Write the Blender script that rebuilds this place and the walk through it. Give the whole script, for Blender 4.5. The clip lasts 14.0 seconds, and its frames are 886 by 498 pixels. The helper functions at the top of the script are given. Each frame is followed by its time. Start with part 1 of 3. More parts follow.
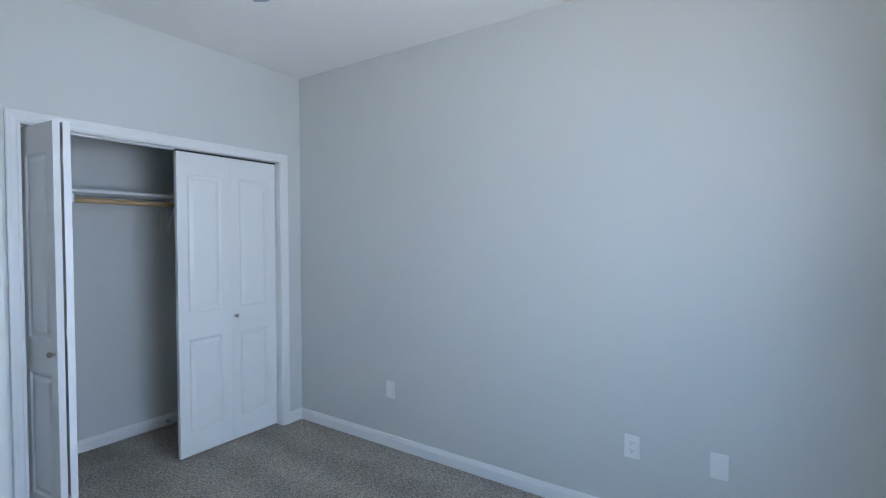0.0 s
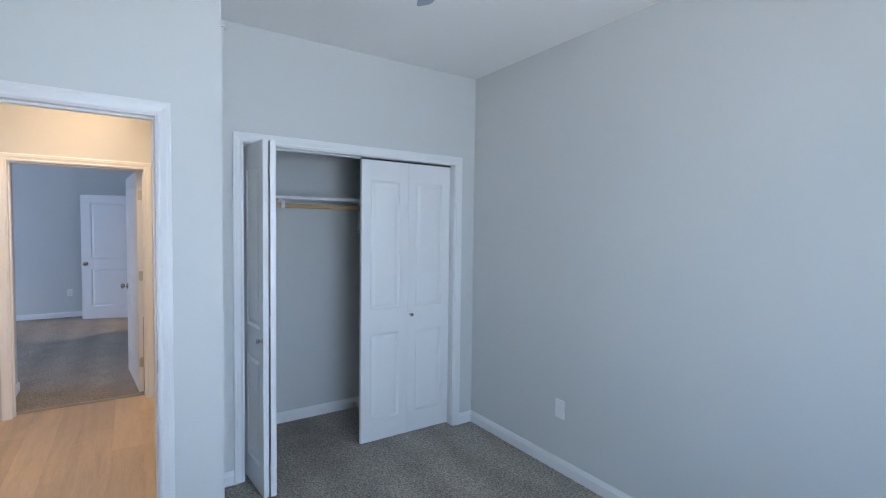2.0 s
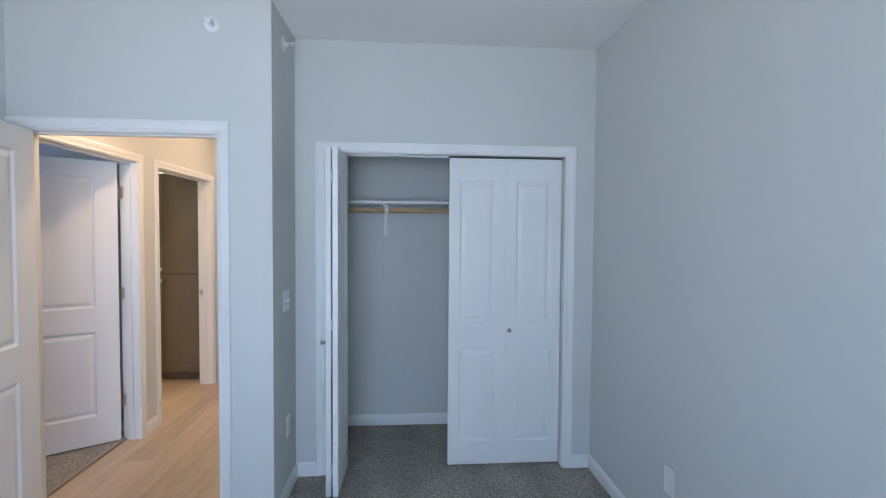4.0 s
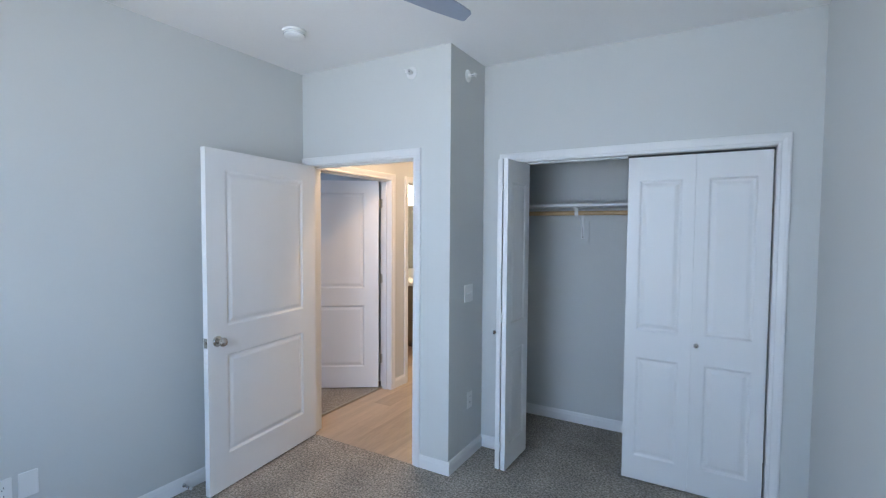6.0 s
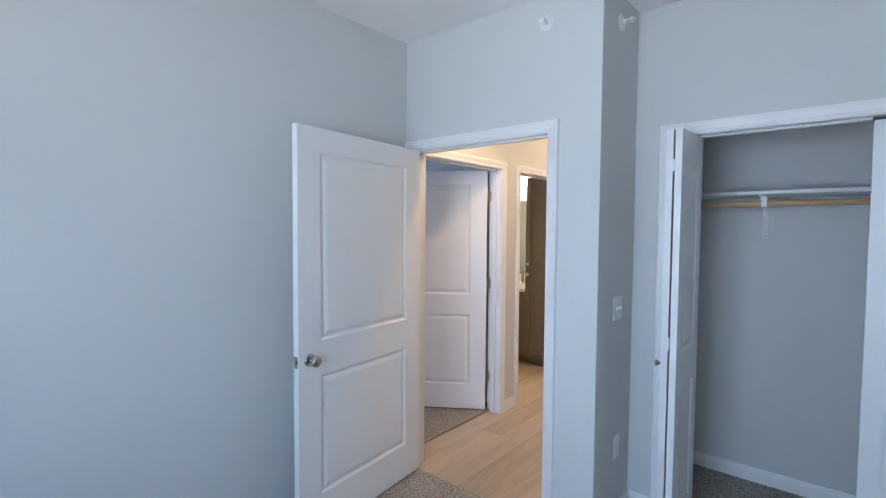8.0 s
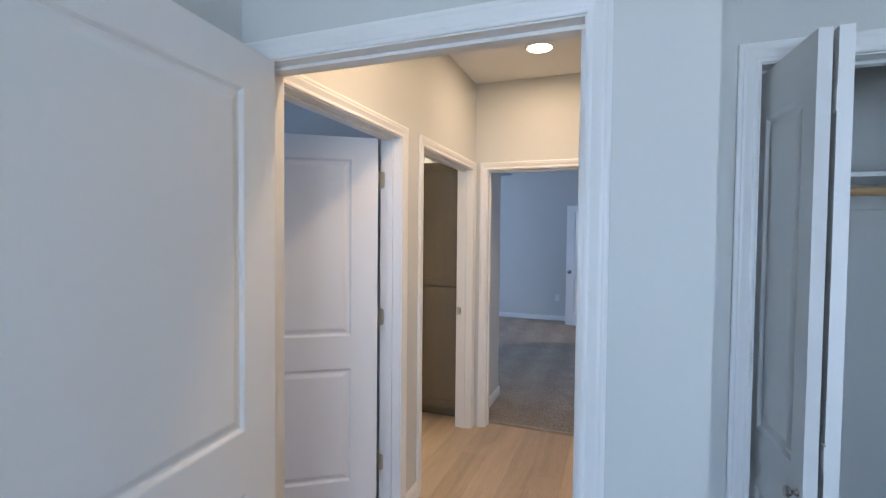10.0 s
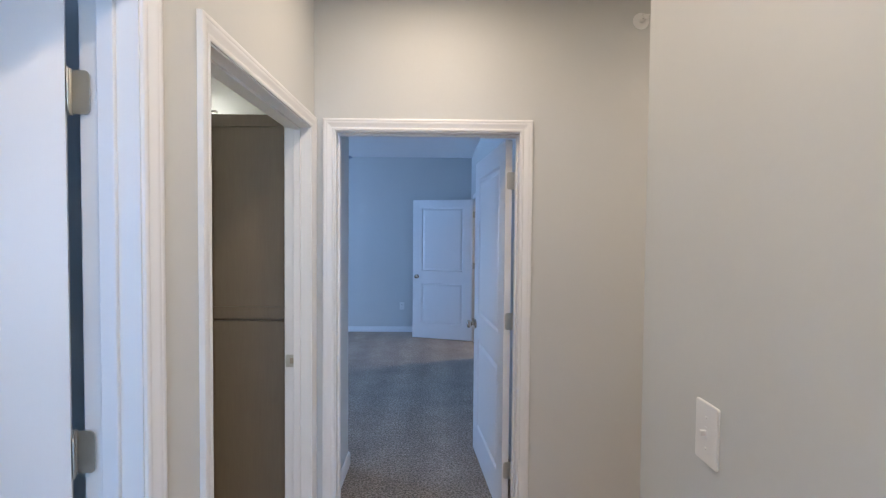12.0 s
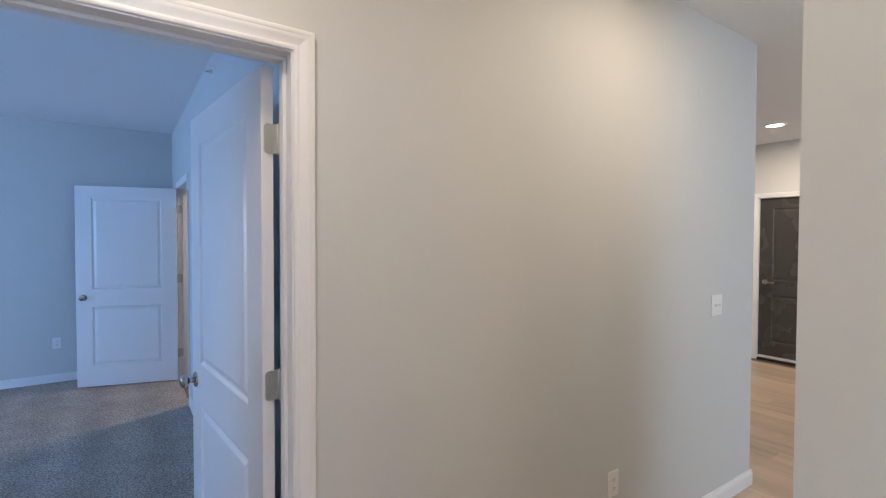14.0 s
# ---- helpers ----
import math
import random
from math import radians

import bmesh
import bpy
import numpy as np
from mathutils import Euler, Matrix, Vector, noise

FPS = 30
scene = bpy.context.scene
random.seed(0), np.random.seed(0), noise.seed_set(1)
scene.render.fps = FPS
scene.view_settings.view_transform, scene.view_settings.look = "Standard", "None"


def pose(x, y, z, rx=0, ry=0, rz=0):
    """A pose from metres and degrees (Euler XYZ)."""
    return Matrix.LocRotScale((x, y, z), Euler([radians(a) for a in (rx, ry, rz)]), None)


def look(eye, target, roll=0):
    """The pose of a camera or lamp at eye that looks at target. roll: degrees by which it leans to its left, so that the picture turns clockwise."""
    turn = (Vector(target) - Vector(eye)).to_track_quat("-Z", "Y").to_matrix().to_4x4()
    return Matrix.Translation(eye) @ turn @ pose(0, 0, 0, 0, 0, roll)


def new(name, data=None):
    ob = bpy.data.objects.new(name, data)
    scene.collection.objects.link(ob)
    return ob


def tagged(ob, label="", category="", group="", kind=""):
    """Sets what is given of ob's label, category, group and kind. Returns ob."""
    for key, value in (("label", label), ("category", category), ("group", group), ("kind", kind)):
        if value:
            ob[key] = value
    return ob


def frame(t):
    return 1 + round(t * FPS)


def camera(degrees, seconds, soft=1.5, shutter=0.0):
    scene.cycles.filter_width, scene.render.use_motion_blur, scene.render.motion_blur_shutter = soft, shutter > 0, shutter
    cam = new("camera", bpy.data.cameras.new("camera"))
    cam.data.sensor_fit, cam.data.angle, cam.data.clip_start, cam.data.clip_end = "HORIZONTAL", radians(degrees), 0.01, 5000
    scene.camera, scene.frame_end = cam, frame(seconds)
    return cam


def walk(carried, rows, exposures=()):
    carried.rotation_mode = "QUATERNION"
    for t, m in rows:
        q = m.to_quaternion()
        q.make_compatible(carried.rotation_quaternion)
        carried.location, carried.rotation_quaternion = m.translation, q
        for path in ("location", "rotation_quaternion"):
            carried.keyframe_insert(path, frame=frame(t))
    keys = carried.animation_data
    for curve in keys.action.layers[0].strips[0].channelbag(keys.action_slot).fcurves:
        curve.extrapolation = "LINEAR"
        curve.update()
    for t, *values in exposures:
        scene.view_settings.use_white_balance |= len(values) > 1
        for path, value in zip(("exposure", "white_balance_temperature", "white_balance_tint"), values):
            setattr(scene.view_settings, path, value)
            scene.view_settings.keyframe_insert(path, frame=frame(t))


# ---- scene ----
cam = camera(86.6, 14.0, soft=1.2)
PATH = [
    (0, (-2.493, -3.064, 1.481), (-0.836, -1.946, 1.427), -0.1),
    (0.5, (-2.552, -3.15, 1.516), (-1.006, -1.883, 1.447), 0.3),
    (1, (-2.6, -3.156, 1.547), (-1.175, -1.756, 1.46), 0.5),
    (1.5, (-2.499, -3.085, 1.553), (-1.218, -1.552, 1.464), 0.6),
    (2, (-2.281, -2.987, 1.553), (-1.173, -1.324, 1.47), 0.7),
    (4.3, (-1.032, -2.984, 1.552), (-1.074, -0.986, 1.482), 0.5),
    (4.5, (-0.92, -2.97, 1.564), (-1.095, -0.979, 1.489), 0.6),
    (5, (-0.722, -2.999, 1.58), (-1.208, -1.060, 1.497), 0.5),
    (5.5, (-0.571, -3.033, 1.591), (-1.324, -1.183, 1.502), 0.4),
    (6, (-0.465, -3.065, 1.596), (-1.465, -1.335, 1.506), 0.4),
    (6.5, (-0.426, -3.065, 1.599), (-1.633, -1.473, 1.508), 0.3),
    (7, (-0.556, -3.017, 1.584), (-1.848, -1.493, 1.497), 0.3),
    (7.5, (-0.793, -2.881, 1.574), (-2.095, -1.366, 1.49), 0.3),
    (8, (-1.028, -2.663, 1.567), (-2.32, -1.139, 1.476), 0.4),
    (8.2, (-1.136, -2.555, 1.567), (-2.408, -1.014, 1.473), 0.4),
    (10.3, (-2.23, -1.474, 1.543), (-2.83, 0.433, 1.483), 0.3),
    (10.5, (-2.312, -1.366, 1.549), (-2.846, 0.56, 1.489), 0.1),
    (11, (-2.462, -1.044, 1.552), (-2.77, 0.932, 1.489), 0.4),
    (11.5, (-2.516, -0.667, 1.555), (-2.656, 1.327, 1.49), 0.5),
    (12, (-2.575, -0.345, 1.551), (-2.553, 1.654, 1.487), 0.5),
    (12.5, (-2.608, -0.043, 1.559), (-2.385, 1.944, 1.497), 0.4),
    (13, (-2.586, 0.251, 1.545), (-2.086, 2.186, 1.484), 0.2),
    (13.5, (-2.564, 0.466, 1.535), (-1.762, 2.297, 1.478), 0.2),
    (14, (-2.568, 0.665, 1.54), (-1.437, 2.314, 1.491), 0.2),
]
EXPOSURES = [(0.0, 0.24, 6800, 11), (2.2, 0.24, 6800, 11), (4.3, 0.15, 6800, 11), (5.5, 0.25, 6800, 11), (8.2, 0.18, 6700, 11), (10.3, 0.0, 6420, 9), (11.0, 0.02, 5800, 8), (11.5, 0.04, 5560, 6), (12.5, 0.11, 5350, 6), (14.0, 0.20, 5350, 6)]
walk(cam, [(t, look(eye, target, roll)) for t, eye, target, roll in PATH], EXPOSURES)

# ---------------------------------------------------------------- world and lights
WORLD = bpy.data.worlds.new("world")
scene.world = WORLD
WORLD.use_nodes = True
_wt = WORLD.node_tree
_sky = _wt.nodes.new("ShaderNodeTexSky")
_sky.sky_type, _sky.sun_disc = "NISHITA", False
_sky.sun_elevation, _sky.sun_rotation = radians(40), radians(60)
_wt.links.new(_sky.outputs[0], _wt.nodes["Background"].inputs[0])
_wt.nodes["Background"].inputs[1].default_value = 0.1

SKY = (0.33, 0.58, 1.0)       # blue sky, falling in from above
GROUND = (1.0, 0.97, 0.88)   # paler light thrown up from the ground outside
DAY_NORTH = (0.43, 0.61, 1.0)  # bluer sky light, away from the sun
WARM = (1.0, 0.705, 0.47)     # ceiling lamps


def area_light(name, m, sx, sy, watts, colour, shape="RECTANGLE"):
    d = bpy.data.lights.new(name, "AREA")
    d.shape, d.size, d.size_y, d.energy, d.color = shape, sx, sy, watts, colour
    ob = new(name, d)
    ob.matrix_world = m
    return ob


# sky light in the window openings
sky_light = area_light("window_light", look((-1.60, -4.08, 1.46), (-1.60, -1.0, 0.2)), 1.4, 1.6, 52, SKY)
sky_light.data.spread = radians(174)
ground_light = area_light("window_light", look((-1.60, -4.06, 1.44), (-1.60, -1.8, 3.3)), 1.4, 1.6, 25, GROUND)
ground_light.data.spread = radians(142)
area_light("window_light", look((-7.63, 5.0, 1.45), (-3.0, 5.0, 1.45)), 1.8, 1.5, 87, DAY_NORTH)
area_light("window_light", look((-5.4, -3.875, 1.45), (-5.4, 0, 1.45)), 1.8, 1.5, 40, DAY_NORTH)
area_light("window_light", look((2.2, -3.875, 1.45), (2.2, 2, 1.45)), 2.2, 1.5, 62, (0.95, 0.96, 1.0))
# ceiling lamps
for _x, _y, _w in ((-2.595, 1.404, 7.8), (-2.60, -0.02, 10.8), (-0.75, 1.30, 10.5), (3.11, 2.79, 30), (-0.9, 5.9, 30)):
    area_light("lamp_light", look((_x, _y, 2.712), (_x, _y, 0)), 0.15, 0.15, _w, WARM, "DISK")
for _x in (-4.50, -4.28, -4.06):
    _d = bpy.data.lights.new("vanity_lamp_light", "POINT")
    _d.energy, _d.color, _d.shadow_soft_size = 9, (1.0, 0.80, 0.60), 0.03
    new("vanity_lamp_light", _d).location = (_x, 2.512, 2.08)


# ---------------------------------------------------------------- materials
def material(name, colour, rough=0.5, metal=0.0, var=0.06, scale=6.0, grain=0.04, grain_scale=180.0,
             bump=0.05, bump_scale=250.0, depth=0.002, coords="Object", stretch=(1, 1, 1), per_object=0.0, spec=0.5, warp=0.0):
    """Principled surface with a broad and a fine variation of its colour and a fine relief."""
    m = bpy.data.materials.new(name)
    m.use_nodes = True
    nt = m.node_tree
    N, Lk = nt.nodes, nt.links
    b = N["Principled BSDF"]
    b.inputs["Metallic"].default_value = metal
    b.inputs["Specular IOR Level"].default_value = spec
    tc = N.new("ShaderNodeTexCoord")
    mp = N.new("ShaderNodeMapping")
    mp.inputs["Scale"].default_value = stretch
    Lk.new(tc.outputs[coords], mp.inputs[0])
    broad = N.new("ShaderNodeTexNoise")
    broad.inputs["Scale"].default_value, broad.inputs["Detail"].default_value = scale, 4
    fine = N.new("ShaderNodeTexNoise")
    fine.inputs["Scale"].default_value, fine.inputs["Detail"].default_value = grain_scale, 3
    for n in (broad, fine):
        n.inputs["Distortion"].default_value = warp
        Lk.new(mp.outputs[0], n.inputs["Vector"])

    def maths(op, a, v):
        n = N.new("ShaderNodeMath")
        n.operation = op
        for k, q in enumerate((a, v)):
            if isinstance(q, (int, float)):
                n.inputs[k].default_value = q
            else:
                Lk.new(q, n.inputs[k])
        return n.outputs[0]

    f = maths("ADD", maths("MULTIPLY", maths("SUBTRACT", broad.outputs["Fac"], 0.5), 2 * var),
              maths("MULTIPLY", maths("SUBTRACT", fine.outputs["Fac"], 0.5), 2 * grain))
    if per_object:
        info = N.new("ShaderNodeObjectInfo")
        f = maths("ADD", f, maths("MULTIPLY", maths("SUBTRACT", info.outputs["Random"], 0.5), 2 * per_object))
    f = maths("ADD", f, 1.0)
    mix = N.new("ShaderNodeVectorMath")
    mix.operation = "SCALE"
    mix.inputs[0].default_value = colour
    Lk.new(f, mix.inputs["Scale"])
    Lk.new(mix.outputs[0], b.inputs["Base Color"])
    Lk.new(maths("ADD", maths("MULTIPLY", maths("SUBTRACT", broad.outputs["Fac"], 0.5), 0.12), rough), b.inputs["Roughness"])
    if bump:
        bt = N.new("ShaderNodeTexNoise")
        bt.inputs["Scale"].default_value, bt.inputs["Detail"].default_value = bump_scale, 3
        Lk.new(mp.outputs[0], bt.inputs["Vector"])
        bp = N.new("ShaderNodeBump")
        bp.inputs["Strength"].default_value, bp.inputs["Distance"].default_value = bump, depth
        Lk.new(bt.outputs["Fac"], bp.inputs["Height"])
        Lk.new(bp.outputs[0], b.inputs["Normal"])
    return m


def glow(name, colour, strength):
    m = bpy.data.materials.new(name)
    m.use_nodes = True
    b = m.node_tree.nodes["Principled BSDF"]
    b.inputs["Base Color"].default_value = (0.9, 0.9, 0.9, 1)
    b.inputs["Emission Color"].default_value = (*colour, 1)
    b.inputs["Emission Strength"].default_value = strength
    return m


WALL = material("wall_paint", (0.624, 0.634, 0.614), 0.62, var=0.02, scale=1.3, grain=0.012, grain_scale=60, bump=0.12, bump_scale=140, depth=0.001, spec=0.3)
CEIL = material("ceiling_paint", (0.86, 0.855, 0.84), 0.9, var=0.02, scale=1.0, grain=0.02, grain_scale=45, bump=0.35, bump_scale=55, depth=0.002, spec=0.2)
TRIM = material("trim_paint", (0.80, 0.80, 0.79), 0.34, var=0.015, scale=3, grain=0.01, bump=0.02, bump_scale=160, depth=0.0005)
DOOR = material("door_paint", (0.80, 0.80, 0.79), 0.36, var=0.015, scale=2, grain=0.012, grain_scale=120, bump=0.10, bump_scale=30, depth=0.0008, stretch=(6, 6, 0.6))
PLATE = material("plate_plastic", (0.82, 0.82, 0.80), 0.32, var=0.01, grain=0.01, bump=0)
SLOT = material("slot_dark", (0.03, 0.03, 0.03), 0.6, var=0.1, bump=0)
NICKEL = material("brushed_nickel", (0.52, 0.50, 0.46), 0.22, 1.0, var=0.04, scale=20, grain=0.05, bump=0.03, bump_scale=300)
SATIN = material("satin_nickel", (0.58, 0.575, 0.53), 0.40, 1.0, var=0.04, scale=20, grain=0.05, bump=0.03, bump_scale=300)
CHROME = material("chrome", (0.75, 0.75, 0.76), 0.10, 1.0, var=0.02, bump=0)
SHELF = material("shelf_white", (0.80, 0.80, 0.79), 0.40, var=0.015, grain=0.01, bump=0.03)
ROD = material("rod_wood", (0.52, 0.34, 0.17), 0.45, var=0.10, scale=4, grain=0.14, grain_scale=60, bump=0.05, stretch=(0.15, 3, 3))
CABINET = material("stained_maple", (0.160, 0.129, 0.090), 0.42, var=0.17, scale=2.5, grain=0.10, grain_scale=40, bump=0.08, bump_scale=70, stretch=(3, 3, 0.22), per_object=0.05)
COUNTER = material("white_counter", (0.80, 0.79, 0.77), 0.2, var=0.02, grain=0.02, bump=0)
ENTRY = material("entry_door_paint", (0.062, 0.060, 0.055), 0.27, var=0.05, scale=3, grain=0.05, bump=0.05)
FANBLADE = material("fan_blade", (0.32, 0.365, 0.45), 0.45, var=0.05, scale=3, grain=0.06, grain_scale=40, bump=0.04, stretch=(0.3, 3, 1))
# near-black: painted shade above the shut closet doors, and the entry sill
GAP = material("dark_gap_and_sill", (0.05, 0.05, 0.05), 0.5, 0.6, var=0.1, bump=0)
STRIP = material("transition_metal", (0.45, 0.40, 0.33), 0.35, 0.9, var=0.08, scale=12, grain=0.08, bump=0.05)
SUBFLOOR = material("subfloor", (0.20, 0.15, 0.10), 0.8, var=0.1)
PLANK = material("oak_plank", (0.50, 0.385, 0.275), 0.40, var=0.30, scale=1.5, grain=0.16, grain_scale=14, bump=0.06, bump_scale=90, depth=0.001, stretch=(6.0, 0.6, 1), per_object=0.14, warp=1.2)
OUTDOOR = material("outside_ground", (0.10, 0.12, 0.06), 0.9, var=0.2, scale=0.3)
MIRROR = material("mirror_silver", (0.88, 0.90, 0.89), 0.02, 1.0, var=0.0, grain=0.0, bump=0)
MIRROR.node_tree.nodes["Principled BSDF"].inputs["Roughness"].default_value = 0.01
for _l in list(MIRROR.node_tree.nodes["Principled BSDF"].inputs["Roughness"].links):
    MIRROR.node_tree.links.remove(_l)
LAMP = glow("lamp_diffuser", (1.0, 0.86, 0.68), 9.0)
SHADE = glow("glass_shade_lit", (1.0, 0.88, 0.70), 28.0)
GLASS = bpy.data.materials.new("window_glass")
GLASS.use_nodes = True
_g = GLASS.node_tree.nodes["Principled BSDF"]
_g.inputs["Transmission Weight"].default_value, _g.inputs["Roughness"].default_value = 1.0, 0.0


def carpet_material():
    """Grey-brown cut pile: tufts, flecks of two tones and the soft lanes that a vacuum cleaner leaves."""
    m = bpy.data.materials.new("carpet_pile")
    m.use_nodes = True
    nt = m.node_tree
    N, Lk = nt.nodes, nt.links
    b = N["Principled BSDF"]
    b.inputs["Roughness"].default_value = 1.0
    b.inputs["Specular IOR Level"].default_value = 0.08
    b.inputs["Sheen Weight"].default_value = 0.15
    tc = N.new("ShaderNodeTexCoord")
    tuft = N.new("ShaderNodeTexVoronoi")
    tuft.inputs["Scale"].default_value = 130
    tuft.inputs["Randomness"].default_value = 1.0
    fleck = N.new("ShaderNodeTexNoise")
    fleck.inputs["Scale"].default_value, fleck.inputs["Detail"].default_value = 84, 5
    patch = N.new("ShaderNodeTexNoise")
    patch.inputs["Scale"].default_value, patch.inputs["Detail"].default_value = 4.2, 5
    lane = N.new("ShaderNodeTexWave")
    lane.wave_type, lane.bands_direction = "BANDS", "X"
    lane.inputs["Scale"].default_value, lane.inputs["Distortion"].default_value = 0.80, 1.0
    lane.inputs["Detail"].default_value, lane.inputs["Detail Scale"].default_value = 3, 1.2
    for n in (tuft, fleck, patch, lane):
        Lk.new(tc.outputs["Object"], n.inputs["Vector"])
    ramp = N.new("ShaderNodeValToRGB")
    ramp.color_ramp.elements[0].position, ramp.color_ramp.elements[1].position = 0.37, 0.67
    ramp.color_ramp.elements[0].color = (0.185, 0.160, 0.132, 1)
    ramp.color_ramp.elements[1].color = (0.54, 0.48, 0.405, 1)
    Lk.new(fleck.outputs["Fac"], ramp.inputs[0])

    def maths(op, a, v):
        n = N.new("ShaderNodeMath")
        n.operation = op
        for k, q in enumerate((a, v)):
            if isinstance(q, (int, float)):
                n.inputs[k].default_value = q
            else:
                Lk.new(q, n.inputs[k])
        return n.outputs[0]

    f = maths("ADD", maths("MULTIPLY", patch.outputs["Fac"], 0.60), maths("MULTIPLY", lane.outputs["Fac"], 0.15))
    f = maths("ADD", f, 0.60)
    sc = N.new("ShaderNodeVectorMath")
    sc.operation = "SCALE"
    Lk.new(ramp.outputs[0], sc.inputs[0])
    Lk.new(f, sc.inputs["Scale"])
    Lk.new(sc.outputs[0], b.inputs["Base Color"])
    bp = N.new("ShaderNodeBump")
    bp.inputs["Strength"].default_value, bp.inputs["Distance"].default_value = 0.9, 0.006
    Lk.new(maths("ADD", tuft.outputs["Distance"], maths("MULTIPLY", fleck.outputs["Fac"], 0.8)), bp.inputs["Height"])
    Lk.new(bp.outputs[0], b.inputs["Normal"])
    return m


CARPET = carpet_material()


# ---------------------------------------------------------------- mesh helpers
def box(bm, x0, y0, z0, x1, y1, z1):
    x0, x1, y0, y1, z0, z1 = min(x0, x1), max(x0, x1), min(y0, y1), max(y0, y1), min(z0, z1), max(z0, z1)
    v = [bm.verts.new(p) for p in ((x0, y0, z0), (x1, y0, z0), (x1, y1, z0), (x0, y1, z0),
                                   (x0, y0, z1), (x1, y0, z1), (x1, y1, z1), (x0, y1, z1))]
    for q in ((0, 3, 2, 1), (4, 5, 6, 7), (0, 1, 5, 4), (1, 2, 6, 5), (2, 3, 7, 6), (3, 0, 4, 7)):
        bm.faces.new([v[k] for k in q])
    return bm


def boxed(*dims, bevel=0.0, segments=2):
    bm = box(bmesh.new(), *dims)
    if bevel:
        bmesh.ops.bevel(bm, geom=bm.edges[:], offset=bevel, segments=segments, affect="EDGES", profile=0.5)
    return bm


def lathe(profile, m=None, steps=24):
    """A turned body: profile of (radius, height) along z, closed at the ends, moved by m."""
    bm = bmesh.new()
    rings = []
    for r, z in profile:
        if r < 1e-6:
            rings.append([bm.verts.new((0, 0, z))])
        else:
            rings.append([bm.verts.new((r * math.cos(2 * math.pi * k / steps), r * math.sin(2 * math.pi * k / steps), z)) for k in range(steps)])
    for a, b in zip(rings, rings[1:]):
        for k in range(steps):
            j = (k + 1) % steps
            if len(a) == 1 and len(b) > 1:
                bm.faces.new((a[0], b[k], b[j]))
            elif len(b) == 1 and len(a) > 1:
                bm.faces.new((a[k], a[j], b[0]))
            elif len(a) > 1:
                bm.faces.new((a[k], a[j], b[j], b[k]))
    for ring in (rings[0], rings[-1]):
        if len(ring) > 1:
            bm.faces.new(ring)
    bmesh.ops.recalc_face_normals(bm, faces=bm.faces[:])
    if m is not None:
        bm.transform(m)
    return bm


def joined(*bms):
    out = bmesh.new()
    for b in bms:
        me = bpy.data.meshes.new("tmp")
        b.to_mesh(me)
        out.from_mesh(me)
        bpy.data.meshes.remove(me)
        b.free()
    return out


def mesh_ob(name, bm, mat, smooth=False):
    me = bpy.data.meshes.new(name)
    bm.to_mesh(me)
    bm.free()
    me.materials.append(mat)
    if smooth:
        me.shade_smooth()
        me.set_sharp_from_angle(angle=radians(38))
    return new(name, me)


def part(name, bm, mat, parent, label="", smooth=False):
    ob = mesh_ob(name, bm, mat, smooth)
    ob.parent = parent
    return tagged(ob, label)


def thing(name, m, label, category, group="", kind=""):
    ob = new(name)
    ob.matrix_world = m
    ob.empty_display_size = 0.1
    return tagged(ob, label, category, group, kind)


def union(boxes):
    """One closed shell round boxes that meet: the faces between them are left out."""
    axes = [sorted({round(b[k], 5) for b in boxes} | {round(b[k + 3], 5) for b in boxes}) for k in range(3)]
    solid = set()
    for i in range(len(axes[0]) - 1):
        for j in range(len(axes[1]) - 1):
            for k in range(len(axes[2]) - 1):
                c = [(axes[a][n] + axes[a][n + 1]) / 2 for a, n in enumerate((i, j, k))]
                if any(all(b[a] < c[a] < b[a + 3] for a in range(3)) for b in boxes):
                    solid.add((i, j, k))
    bm = bmesh.new()
    made = {}

    def vert(*n):
        if n not in made:
            made[n] = bm.verts.new([axes[a][n[a]] for a in range(3)])
        return made[n]

    sides = {(-1, 0, 0): ((0, 0, 0), (0, 0, 1), (0, 1, 1), (0, 1, 0)), (1, 0, 0): ((1, 0, 0), (1, 1, 0), (1, 1, 1), (1, 0, 1)),
             (0, -1, 0): ((0, 0, 0), (1, 0, 0), (1, 0, 1), (0, 0, 1)), (0, 1, 0): ((0, 1, 0), (0, 1, 1), (1, 1, 1), (1, 1, 0)),
             (0, 0, -1): ((0, 0, 0), (0, 1, 0), (1, 1, 0), (1, 0, 0)), (0, 0, 1): ((0, 0, 1), (1, 0, 1), (1, 1, 1), (0, 1, 1))}
    for n in sorted(solid):
        for d, quad in sides.items():
            if tuple(n[a] + d[a] for a in range(3)) not in solid:
                bm.faces.new([vert(*(n[a] + q[a] for a in range(3))) for q in quad])
    return bm


FACE_N, FACE_S, FACE_E, FACE_W = 180, 0, 90, -90   # turn that brings local -y to north, south, east, west


# ---------------------------------------------------------------- shell
H = 2.735


